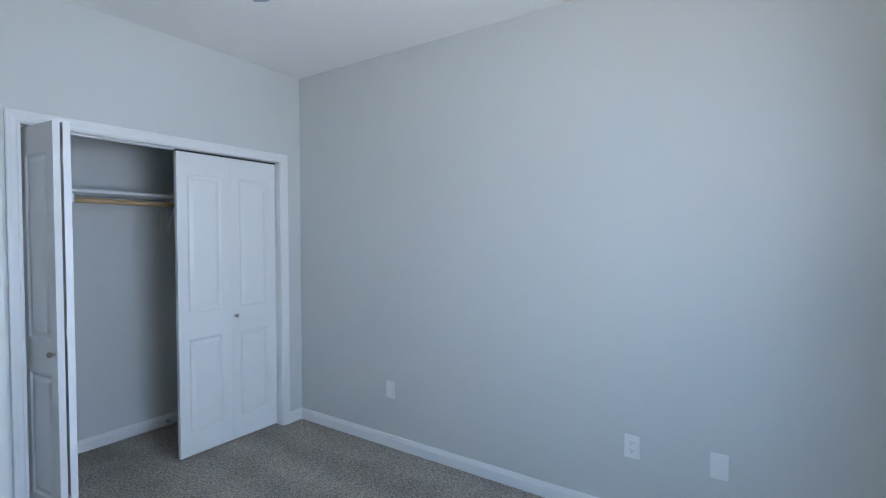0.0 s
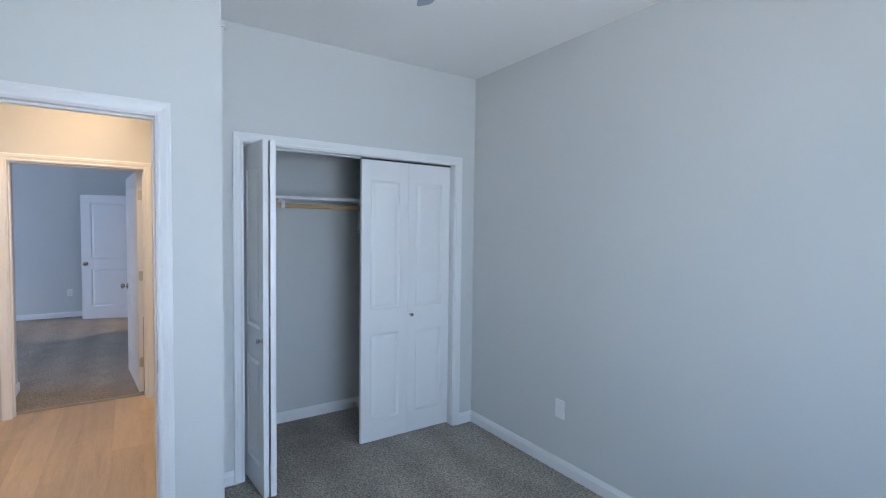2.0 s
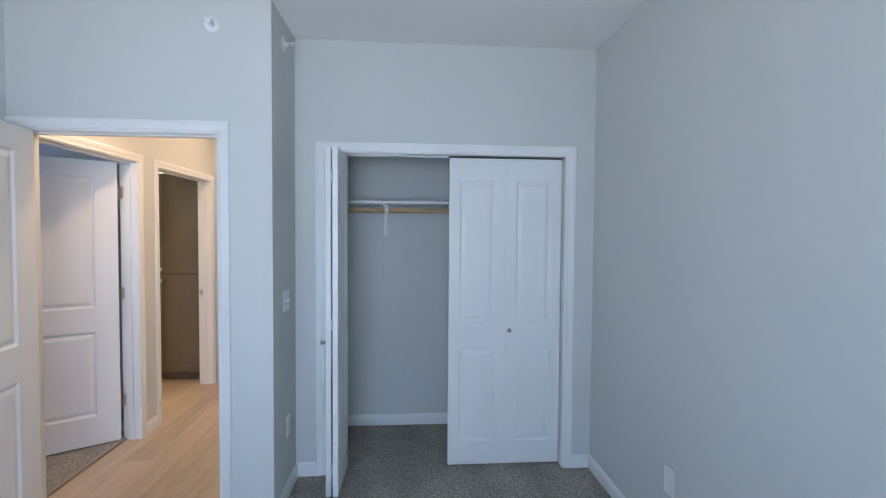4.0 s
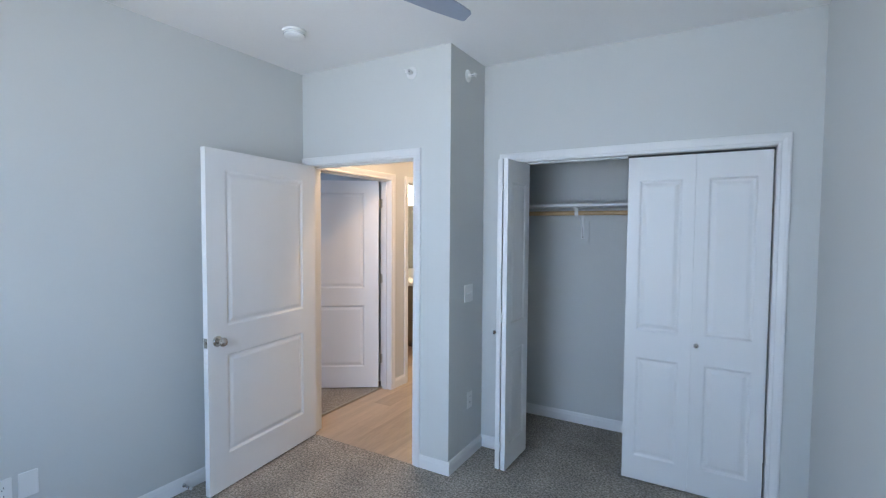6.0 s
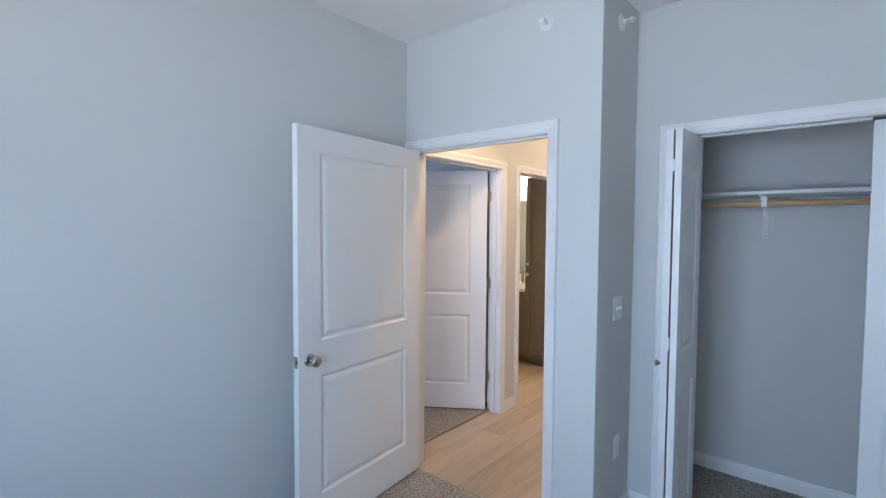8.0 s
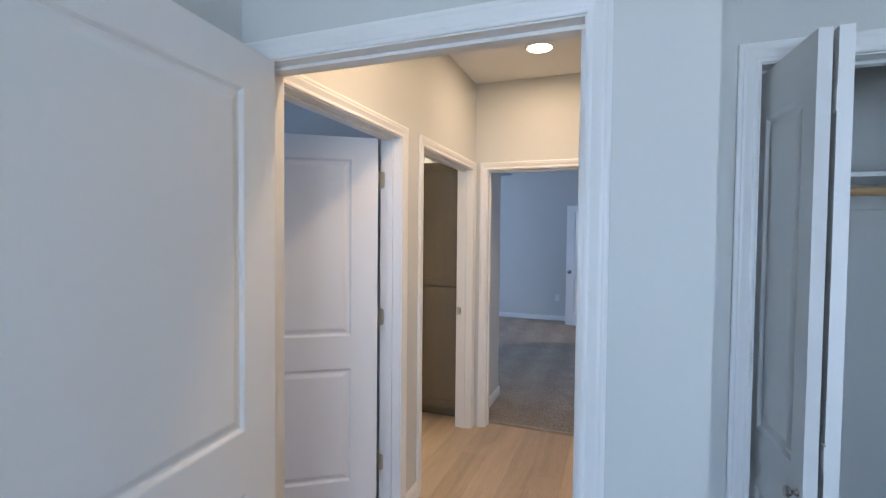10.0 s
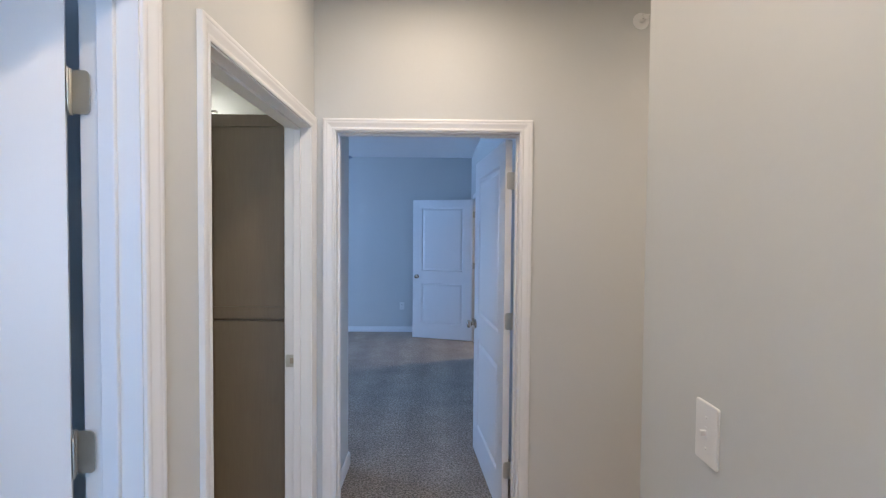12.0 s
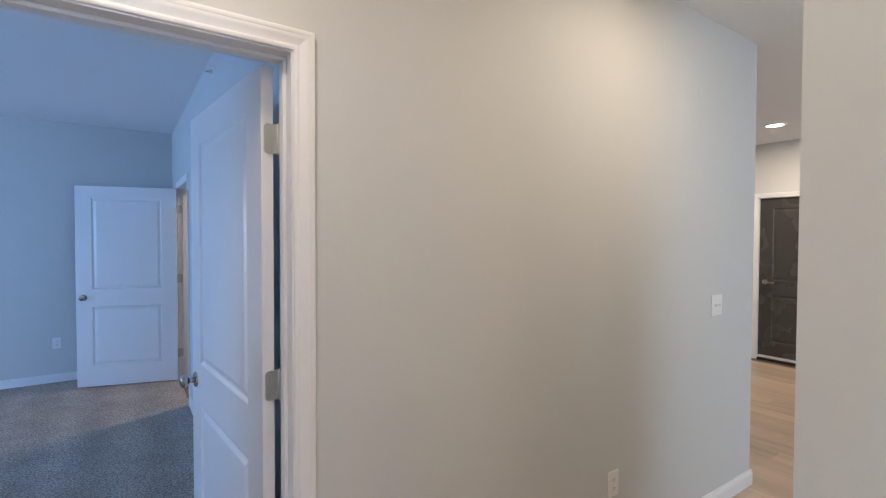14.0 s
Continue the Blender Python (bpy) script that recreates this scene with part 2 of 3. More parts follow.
def wall(name, x0, y0, x1, y1, openings=(), label="painted light grey drywall wall"):
    """A wall block; openings are (from, to, bottom, top) along its longer side."""
    boxes = []
    along_x = (x1 - x0) >= (y1 - y0)
    a0, a1 = (x0, x1) if along_x else (y0, y1)

    def put(p, q, zb, zt):
        if q - p > 1e-4 and zt - zb > 1e-4:
            boxes.append((p, y0, zb, q, y1, zt) if along_x else (x0, p, zb, x1, q, zt))
    at = a0
    for p, q, zb, zt in sorted(openings):
        put(at, p, 0, H)
        put(p, q, 0, zb)
        put(p, q, zt, H)
        at = q
    put(at, a1, 0, H)
    bm = union(boxes)
    return tagged(mesh_ob(name, bm, WALL), label, "wall", kind="structure")


J = 0.018            # jamb thickness
TOP = 2.048          # clear height of the doorways
DW = [               # clear doorways: bedroom, hall bedroom, bath, end bedroom, closet, ensuite, entry
    (-3.122, -2.181), (-0.31, 0.625), (0.920, 1.905), (-3.078, -2.176), (-1.716, -0.190), (5.48, 6.38), (2.42, 3.335)]


def gap(k, top=TOP):
    return (DW[k][0] - J, DW[k][1] + J, 0, top + J)


WIN_Z = (0.70, 2.20)
wall("wall_east", 0.0, -3.75, 0.115, 0.838)
wall("wall_closet_front", -1.905, 0.0, 0.0, 0.115, [gap(4)])
wall("wall_closet_side", -2.05, -0.49, -1.905, 0.838)
wall("wall_closet_back", -1.905, 0.765, 0.0, 0.838)
wall("wall_bedroom_door", -3.185, -0.49, -2.05, -0.375, [gap(0)])
wall("wall_west", -3.30, -3.75, -3.185, 1.98, [gap(1), gap(2)])
wall("wall_hall_end", -3.30, 1.98, 0.67, 2.095, [gap(3)])
wall("wall_return", -3.30, 2.095, -3.16, 2.74)
wall("wall_bath_north", -7.5, 2.60, -3.30, 2.74)
wall("wall_bath_south", -7.5, 0.77, -3.30, 0.85)
wall("wall_bath_west", -5.6, 0.85, -5.485, 2.60)
wall("wall_end_bedroom_north", -7.615, 7.0, 0.67, 7.115)
wall("wall_end_bedroom_east", -2.06, 2.095, -1.885, 7.0, [gap(5)])
wall("wall_outer_west", -7.615, -3.865, -7.5, 7.0, [(4.1, 5.9, *WIN_Z)])
wall("wall_outer_south", -7.5, -3.865, 4.255, -3.75, [(-6.3, -4.5, *WIN_Z), (-2.25, -0.95, *WIN_Z), (1.1, 3.3, *WIN_Z)])
wall("wall_living_north_side", 0.555, 2.095, 0.67, 7.0)
wall("wall_living_north", 0.67, 5.0, 4.255, 5.115)
wall("wall_entry", 4.14, -3.75, 4.255, 5.0, [gap(6)])
wall("wall_landing", 5.4, 1.5, 5.5, 4.5)
tagged(mesh_ob("ceiling", boxed(-7.7, -3.95, H, 5.6, 7.2, H + 0.1), CEIL), "flat white painted drywall ceiling", "ceiling", kind="structure")
tagged(mesh_ob("subfloor", boxed(-7.7, -3.95, -0.15, 5.6, 7.2, -0.012), SUBFLOOR), "plain subfloor under carpet and planks", "floor", kind="structure")
tagged(mesh_ob("ground", boxed(-200, -200, -3.2, 200, 200, -3.0), OUTDOOR), "grassy ground outside the windows", "ground", kind="structure")

CARPETS = (
    ("floor_carpet_bedroom", "grey-brown cut pile carpet with vacuum lanes",
     [(-3.185, -3.75, -0.012, 0, -0.49, 0.010), (-1.905, -0.49, -0.012, 0, 0.0, 0.010), (-1.733, 0.0, -0.012, -0.172, 0.115, 0.010), (-1.905, 0.115, -0.012, 0, 0.765, 0.010)]),
    ("floor_carpet_end_bedroom", "grey-brown cut pile carpet beyond the hall", [(-7.5, 2.74, -0.012, -2.06, 7.0, 0.010), (-3.16, 2.082, -0.012, -2.06, 2.74, 0.010)]),
    ("floor_carpet_side_bedroom", "grey-brown cut pile carpet behind the door", [(-7.5, -3.75, -0.012, -3.293, 0.77, 0.010)]))
for _n, _l, _b in CARPETS:
    tagged(mesh_ob(_n, union(_b), CARPET), _l, "carpet", kind="structure")

# the baseboard's section: (out from the wall, height)
BASE = ((0, 0), (0.014, 0), (0.014, 0.068), (0.011, 0.076), (0.010, 0.084), (0.005, 0.095), (0, 0.095))


def baseboard(x0, y0, x1, y1):
    """A run of baseboard on a wall; the room lies to the left of the way from the first to the second end."""
    d = Vector((x1 - x0, y1 - y0, 0)).normalized()
    n = Vector((-d.y, d.x, 0))
    bm = bmesh.new()
    ends = []
    for p in ((x0, y0), (x1, y1)):
        ends.append([bm.verts.new((p[0] + n.x * u, p[1] + n.y * u, h)) for u, h in BASE])
    k = len(BASE)
    for i in range(k):
        j = (i + 1) % k
        bm.faces.new((ends[0][i], ends[0][j], ends[1][j], ends[1][i]))
    bm.faces.new(ends[0])
    bm.faces.new(ends[1])
    bmesh.ops.recalc_face_normals(bm, faces=bm.faces[:])
    return tagged(mesh_ob("baseboard", bm, TRIM), "white painted moulded baseboard along the wall", "baseboard", "baseboards", "structure")


CW = 0.057           # casing width
RV = 0.005           # reveal
for run in (
    (0, -3.75, 0, -0.014), (-0.0, 0, -0.127, 0), (-1.779, 0, -1.905, 0), (-1.905, -0.0, -1.905, -0.49), (-1.891, -0.49, -2.119, -0.49),
    (-3.185, -0.49, -3.185, -3.75), (-3.185, -3.75, 0, -3.75),
    (0, 0.115, 0, 0.765), (0, 0.765, -1.905, 0.765), (-1.905, 0.765, -1.905, 0.115),
    (-2.119, -0.375, -2.05, -0.375), (-2.05, -0.375, -2.05, 0.838), (-2.064, 0.838, 0.115, 0.838),
    (-3.185, 0.857, -3.185, 0.688), (0.67, 1.98, -2.113, 1.98), (0.67, 5.0, 0.67, 1.966), (4.14, 3.398, 4.14, 5.0), (4.14, 0.9, 4.14, 2.357),
    (-3.16, 2.754, -3.16, 2.095), (-7.5, 2.74, -3.146, 2.74), (-2.06, 2.095, -2.06, 5.417), (-2.06, 6.443, -2.06, 7.0), (-2.06, 7.0, -7.5, 7.0),
    (-3.30, 0.77, -7.5, 0.77)):
    if abs(run[0] - run[2]) + abs(run[1] - run[3]) > 0.01:
        baseboard(*run)

# ---------------------------------------------------------------- doorways: jambs and casings
# the casing's section: (out from the reveal, proud of the wall)
CASE = ((0, 0), (0, 0.007), (0.003, 0.0095), (0.009, 0.0105), (0.012, 0.0100), (0.014, 0.0088), (0.022, 0.0098), (0.032, 0.0130), (0.040, 0.0155), (0.0425, 0.0150), (0.045, 0.0165), (0.053, 0.0170), (CW, 0.0150), (CW, 0))


def loft(a, b):
    bm = bmesh.new()
    va, vb = [bm.verts.new(p) for p in a], [bm.verts.new(p) for p in b]
    k = len(a)
    for i in range(k):
        j = (i + 1) % k
        bm.faces.new((va[i], va[j], vb[j], vb[i]))
    bm.faces.new(va)
    bm.faces.new(vb)
    bmesh.ops.recalc_face_normals(bm, faces=bm.faces[:])
    return bm


def doorway(m, width, depth, top=TOP, sides=(True, True), stop_at=0.04, label="white moulded door casing and jamb"):
    """Jambs, stops and casings of a doorway. Local x runs across the clear opening, the wall reaches from y 0 to depth."""
    t = thing("trim", m, label, "door frame", kind="structure")
    part("jamb", boxed(-J, -0.001, 0, 0, depth + 0.001, top), TRIM, t)
    part("jamb", boxed(width, -0.001, 0, width + J, depth + 0.001, top), TRIM, t)
    part("head_jamb", boxed(-J, -0.001, top, width + J, depth + 0.001, top + J), TRIM, t)
    if stop_at is not None:
        s0, s1 = stop_at, stop_at + 0.034
        part("door_stop", boxed(0, s0, 0, 0.011, s1, top - 0.011, bevel=0.002), TRIM, t)
        part("door_stop", boxed(width - 0.011, s0, 0, width, s1, top - 0.011, bevel=0.002), TRIM, t)
        part("door_stop", boxed(0, s0, top - 0.011, width, s1, top, bevel=0.002), TRIM, t)
    for side, use in enumerate(sides):
        if not use:
            continue
        f = (lambda v: -v) if side == 0 else (lambda v: depth + v)
        left = loft([(-RV - u, f(v), 0) for u, v in CASE], [(-RV - u, f(v), top + RV + u) for u, v in CASE])
        right = loft([(width + RV + u, f(v), 0) for u, v in CASE], [(width + RV + u, f(v), top + RV + u) for u, v in CASE])
        head = loft([(-RV - u, f(v), top + RV + u) for u, v in CASE], [(width + RV + u, f(v), top + RV + u) for u, v in CASE])
        part("side_casing", left, TRIM, t, "", True)
        part("side_casing", right, TRIM, t, "", True)
        part("head_casing", head, TRIM, t, "", True)
    return t


def dw(k):
    return DW[k][1] - DW[k][0]


frame_bed = doorway(pose(DW[0][0], -0.49, 0), dw(0), 0.115)
frame_side = doorway(pose(-3.185, DW[1][0], 0, 0, 0, 90), dw(1), 0.115, stop_at=0.043)
frame_bath = doorway(pose(-3.185, DW[2][0], 0, 0, 0, 90), dw(2), 0.115, stop_at=0.043)
frame_end = doorway(pose(DW[3][0], 1.98, 0), dw(3), 0.115, stop_at=0.043)
frame_closet = doorway(pose(DW[4][0], 0.0, 0), dw(4), 0.115, sides=(True, False), stop_at=None, label="white moulded closet casing and jamb")
frame_ensuite = doorway(pose(-2.06, DW[5][1], 0, 0, 0, -90), dw(5), 0.175, sides=(True, False))
frame_entry = doorway(pose(4.14, DW[6][1], 0, 0, 0, -90), dw(6), 0.115, sides=(True, False), stop_at=None, label="white casing round the entry door")
part("bifold_track", boxed(0.003, 0.052, TOP - 0.010, -0.945 - DW[4][0], 0.085, TOP - 0.001), TRIM, frame_closet)
# over the shut pair the track is coloured dark for the gap's shade
part("bifold_track", boxed(-0.944 - DW[4][0], 0.056, TOP - 0.016, dw(4) - 0.003, 0.085, TOP - 0.001), GAP, frame_closet, "bifold track coloured dark as the shadowed gap above the shut doors")
# strike plates in the latch jambs
part("strike_plate", joined(boxed(dw(0) - 0.002, 0.030, 0.87, dw(0) + 0.0005, 0.062, 0.93, bevel=0.0008)), NICKEL, frame_bed, "brushed nickel strike plate")
part("strike_plate", boxed(dw(2) - 0.0025, 0.062, 0.905, dw(2) + 0.0005, 0.114, 0.965, bevel=0.0008), SATIN, frame_bath, "brushed nickel strike plate")
part("strike_hole", boxed(dw(2) - 0.0032, 0.078, 0.922, dw(2) - 0.002, 0.096, 0.950), STRIP, frame_bath)
part("strike_plate", boxed(-0.0005, 0.076, 0.87, 0.0025, 0.108, 0.93, bevel=0.0008), NICKEL, frame_end, "brushed nickel strike plate")


# ---------------------------------------------------------------- panelled doors
def panel_leaf(w, h, thick, panels):
    """A moulded door leaf: x 0..w, y 0..thick, z 0..h, with raised panels (x0, x1, z0, z1) on both faces."""
    bm = bmesh.new()
    xs = sorted({0.0, w, *[p[0] for p in panels], *[p[1] for p in panels]})
    zs = sorted({0.0, h, *[p[2] for p in panels], *[p[3] for p in panels]})
    steps = ((0.0, 0.0), (0.004, 0.0015), (0.012, 0.0085), (0.018, 0.0095), (0.024, 0.0085), (0.040, 0.003), (0.046, 0.0022))
    for side in (0, 1):
        def P(x, d, z):
            return bm.verts.new((x, d if side == 0 else thick - d, z))
        for i in range(len(xs) - 1):
            for j in range(len(zs) - 1):
                x0, x1, z0, z1 = xs[i], xs[i + 1], zs[j], zs[j + 1]
                hit = any(abs(p[0] - x0) < 1e-6 and abs(p[1] - x1) < 1e-6 and abs(p[2] - z0) < 1e-6 and abs(p[3] - z1) < 1e-6 for p in panels)
                if not hit:
                    bm.faces.new([P(x0, 0, z0), P(x1, 0, z0), P(x1, 0, z1), P(x0, 0, z1)])
                    continue
                last = None
                for inset, d in steps:
                    ring = [P(x0 + inset, d, z0 + inset), P(x1 - inset, d, z0 + inset), P(x1 - inset, d, z1 - inset), P(x0 + inset, d, z1 - inset)]
                    if last:
                        for k in range(4):
                            bm.faces.new((last[k], last[(k + 1) % 4], ring[(k + 1) % 4], ring[k]))
                    last = ring
                bm.faces.new(last)
    for a, b in (((0, 0), (w, 0)), ((w, 0), (w, h)), ((w, h), (0, h)), ((0, h), (0, 0))):
        bm.faces.new([bm.verts.new(q) for q in ((a[0], 0, a[1]), (b[0], 0, b[1]), (b[0], thick, b[1]), (a[0], thick, a[1]))])
    bmesh.ops.remove_doubles(bm, verts=bm.verts[:], dist=1e-5)
    bmesh.ops.recalc_face_normals(bm, faces=bm.faces[:])
    return bm


def door_knob(m):
    """Rose, neck and round knob, along local z from the door's face."""
    return lathe(((0.0, 0), (0.032, 0), (0.032, 0.004), (0.029, 0.008), (0.014, 0.010), (0.011, 0.020), (0.012, 0.028), (0.020, 0.033),
                  (0.0265, 0.042), (0.0275, 0.050), (0.024, 0.058), (0.016, 0.063), (0.0, 0.064)), m, 28)


def hinge(z, x, y, turn):
    """A butt hinge: knuckle and two rounded leaves, one on the jamb and one on the door's edge."""
    bms = [lathe(((0.0, -0.047), (0.0055, -0.046), (0.0062, -0.044), (0.0062, 0.044), (0.0055, 0.046), (0.0, 0.047)), pose(x, y, z), 12)]
    for a in turn:
        b = boxed(0.0, -0.0011, -0.044, 0.042, 0.0011, 0.044)
        bmesh.ops.bevel(b, geom=[e for e in b.edges if abs(e.verts[0].co.x - 0.042) < 1e-5 and abs(e.verts[1].co.x - 0.042) < 1e-5 and abs(e.verts[0].co.z - e.verts[1].co.z) < 1e-5],
                        offset=0.012, segments=4, affect="EDGES", profile=0.5)
        b.transform(pose(x, y, z, 0, 0, a))
        bms.append(b)
    return joined(*bms)


LEAF_T = 0.035
OFF = 0.014          # from the hinge pin to the leaf


def hinged_door(name, m, w, open_deg, label, mat=DOOR, flip=False, knobs=True, hinges=True):
    """A door leaf on its hinge pin: local origin at the pin, the closed leaf along +x with its far face at y 0.005; it opens towards -y.
    flip: hinged at the other side, so that the leaf runs along -x."""
    s = -1 if flip else 1
    d = thing(name, m @ pose(0, 0, 0, 0, 0, -s * open_deg), label, "door", "panelled doors", "structure")
    a, b = 0.135, w - 0.135
    bm = panel_leaf(w, 2.019, LEAF_T, [(a, b, 0.205, 0.810), (a, b, 0.980, 1.905)])
    bm.transform(Matrix.Translation((0.003, OFF, 0.024)))
    if flip:
        bm.transform(Matrix.Diagonal((-1, 1, 1, 1)))
        bmesh.ops.reverse_faces(bm, faces=bm.faces[:])
    part("door_leaf", bm, mat, d)
    if knobs:
        kx = s * (w - 0.062)
        part("door_knob", door_knob(pose(kx, OFF, 0.925, 90)), NICKEL, d, "round brushed nickel knob", True)
        part("door_knob", door_knob(pose(kx, OFF + LEAF_T, 0.925, -90)), NICKEL, d, "round brushed nickel knob", True)
        ex = s * (w + 0.003)
        part("latch_plate", joined(boxed(ex - s * 0.0005, OFF + 0.005, 0.897, ex + s * 0.0012, OFF + 0.030, 0.953), boxed(ex, OFF + 0.012, 0.917, ex + s * 0.010, OFF + 0.024, 0.933, bevel=0.003)), NICKEL, d, "brushed nickel latch")
    if hinges:
        for z in (0.30, 1.095, 1.83):
            turn = (90, 90 + s * open_deg)
            part("hinge", hinge(z, 0, 0, turn), SATIN, d, "brushed nickel butt hinge", True)
    return d


door_1 = hinged_door("door_1", pose(-3.100, -0.505, 0), 0.938, 84, "white two-panel bedroom door standing wide open")
door_2 = hinged_door("door_2", pose(-3.320, DW[1][1] - 0.006, 0, 0, 0, -90), 0.925, 56, "white two-panel door half open into a bedroom")
door_3 = hinged_door("door_3", pose(DW[3][1] - 0.001, 2.108, 0, 0, 0, 180), 0.888, 84.5, "white two-panel door open at the hall's end")
door_4 = hinged_door("door_4", pose(-2.066, DW[5][1] - 0.001, 0, 0, 0, -90), 0.893, 106, "white two-panel door standing open beside the far wall")

# dark grey entry door, shut
door_5 = thing("door_5", pose(4.175, DW[6][1] - 0.003, 0, 0, 0, -90), "closed dark grey panelled entry door with lever", "door", "", "structure")
part("door_leaf", (lambda b: (b.transform(Matrix.Translation((0, 0, 0.03))), b)[1])(panel_leaf(0.909, 2.015, 0.044, [(0.14, 0.77, 0.20, 0.80), (0.14, 0.77, 0.98, 1.89)])), ENTRY, door_5, "dark grey paint")
part("lever", joined(lathe(((0, 0), (0.034, 0), (0.034, 0.006), (0.014, 0.012), (0.011, 0.045), (0, 0.046)), pose(0.07, 0, 0.99, 90)), boxed(0.06, -0.052, 0.978, 0.19, -0.038, 1.0, bevel=0.005)), NICKEL, door_5, "satin nickel lever", True)
part("door_sweep", boxed(0.0, -0.008, 0.028, 0.909, 0.0, 0.058, bevel=0.001), PLATE, door_5, "pale door sweep")
part("threshold", boxed(-0.001, -0.03, 0.0, 0.912, 0.05, 0.022, bevel=0.003), GAP, door_5, "dark sill")


# ---------------------------------------------------------------- closet
def bifold(name, m1, m2, knob_leaf_x, label):
    t = thing(name, pose(0, 0, 0), label, "closet door", "bifold closet doors", "structure")
    w = 0.369
    for k, m in enumerate((m1, m2)):
        bm = panel_leaf(w, 2.009, 0.030, [(0.066, w - 0.066, 0.150, 0.775), (0.066, w - 0.066, 0.945, 1.870)])
        bm.transform(m)
        leaf = part("door_leaf", bm, DOOR, t)
        if k == 0:
            part("knob", lathe(((0, 0), (0.010, 0), (0.009, 0.003), (0.006, 0.008), (0.0075, 0.013), (0.0135, 0.018), (0.0145, 0.024), (0.011, 0.029), (0, 0.030)), m @ pose(knob_leaf_x, 0, 0.892, 90), 20), NICKEL, leaf, "small round nickel knob", True)
        if k == 1:
            for z in (0.16, 1.0, 1.84):
                part("fold_hinge", (lambda b: (b.transform(m @ pose(w if knob_leaf_x < 0.1 else 0.0, 0.031, z)), b)[1])(boxed(-0.012, -0.002, -0.03, 0.012, 0.004, 0.03)), TRIM, leaf)
    return t


# shut pair: leaf by the jamb, leaf in the middle
bifold("door_6", pose(-0.5685, 0.050, 0.025), pose(-0.939, 0.050, 0.025), 0.026, "closed white four-panel bifold closet door pair")
# folded pair, standing out into the room
bifold("door_7", pose(-1.704, 0.085, 0.025, 0, 0, -85), pose(-1.602, -0.285, 0.025, 0, 0, 88.5), 0.343, "white bifold closet door folded open")

shelf = thing("closet_shelf", pose(0, 0, 0), "white closet shelf on cleats along the back wall", "shelf")
part("board", boxed(-1.903, 0.455, 1.762, -0.002, 0.763, 1.781, bevel=0.002), SHELF, shelf)
part("cleat", boxed(-1.90, 0.747, 1.660, -0.003, 0.763, 1.761, bevel=0.001), WALL, shelf, "cleat painted like the wall")
part("cleat", boxed(-1.903, 0.46, 1.660, -1.885, 0.746, 1.761, bevel=0.001), WALL, shelf)
part("cleat", boxed(-0.02, 0.46, 1.660, -0.002, 0.746, 1.761, bevel=0.001), WALL, shelf)
rod = thing("closet_rod", pose(0, 0, 0), "round pale wooden closet rod under the shelf", "rod")
part("rod", lathe(((0, -1.884), (0.0165, -1.884), (0.0165, -0.021), (0, -0.021)), pose(0, 0.485, 1.712, 0, 90, 0), 20), ROD, rod, "", True)
part("rod_socket", lathe(((0, 0), (0.028, 0), (0.027, 0.012), (0.018, 0.012), (0, 0.012)), pose(-1.8845, 0.485, 1.712, 0, 90), 20), SHELF, rod, "", True)
part("rod_socket", lathe(((0, 0), (0.028, 0), (0.027, 0.012), (0.018, 0.012), (0, 0.012)), pose(-0.0205, 0.485, 1.712, 0, -90), 20), SHELF, rod, "", True)


def shelf_bracket(x):
    t = thing("shelf_bracket", pose(x, 0, 0), "white metal shelf and rod bracket screwed to the closet wall", "bracket", "closet brackets")
    part("backplate", boxed(-0.048, 0.752, 1.481, 0.048, 0.764, 1.658, bevel=0.002), WALL, t, "painted mounting block")
    bm = joined(boxed(-0.012, 0.742, 1.515, 0.012, 0.751, 1.745, bevel=0.002), boxed(-0.012, 0.47, 1.752, 0.012, 0.751, 1.761, bevel=0.002))
    pts = [(0.744, 1.540), (0.725, 1.565), (0.690, 1.630), (0.640, 1.690), (0.580, 1.735), (0.520, 1.753)]
    for (ya, za), (yb, zb) in zip(pts, pts[1:]):
        d = Vector((0, yb - ya, zb - za)).normalized()
        n = Vector((0, -d.z, d.y)) * 0.007
        b = loft([(sx, ya + sy * n.y, za + sy * n.z) for sx, sy in ((-0.004, -1), (0.004, -1), (0.004, 1), (-0.004, 1))],
                 [(sx, yb + sy * n.y, zb + sy * n.z) for sx, sy in ((-0.004, -1), (0.004, -1), (0.004, 1), (-0.004, 1))])
        bm = joined(bm, b)
    part("arm", bm, SHELF, t)
    hook = bmesh.new()
    prof = [(0.485 + 0.021 * math.cos(radians(a)), 1.712 + 0.021 * math.sin(radians(a))) for a in range(150, 391, 20)]
    prof = [(0.464, 1.752)] + prof
    for (ya, za), (yb, zb) in zip(prof, prof[1:]):
        d = Vector((0, yb - ya, zb - za)).normalized()
        n = Vector((0, -d.z, d.y)) * 0.0025
        hook = joined(hook, loft([(sx, ya + sy * n.y, za + sy * n.z) for sx, sy in ((0.005, -1), (0.031, -1), (0.031, 1), (0.005, 1))],
                                 [(sx, yb + sy * n.y, zb + sy * n.z) for sx, sy in ((0.005, -1), (0.031, -1), (0.031, 1), (0.005, 1))]))
    part("rod_hook", hook, SHELF, t)
    for z in (1.529, 1.72):
        part("screw", lathe(((0, 0), (0.0045, 0), (0.003, 0.0025), (0, 0.003)), pose(0, 0.7418, z, 90), 10), NICKEL, t)
    return t


shelf_bracket(-1.38)
shelf_bracket(-0.66)


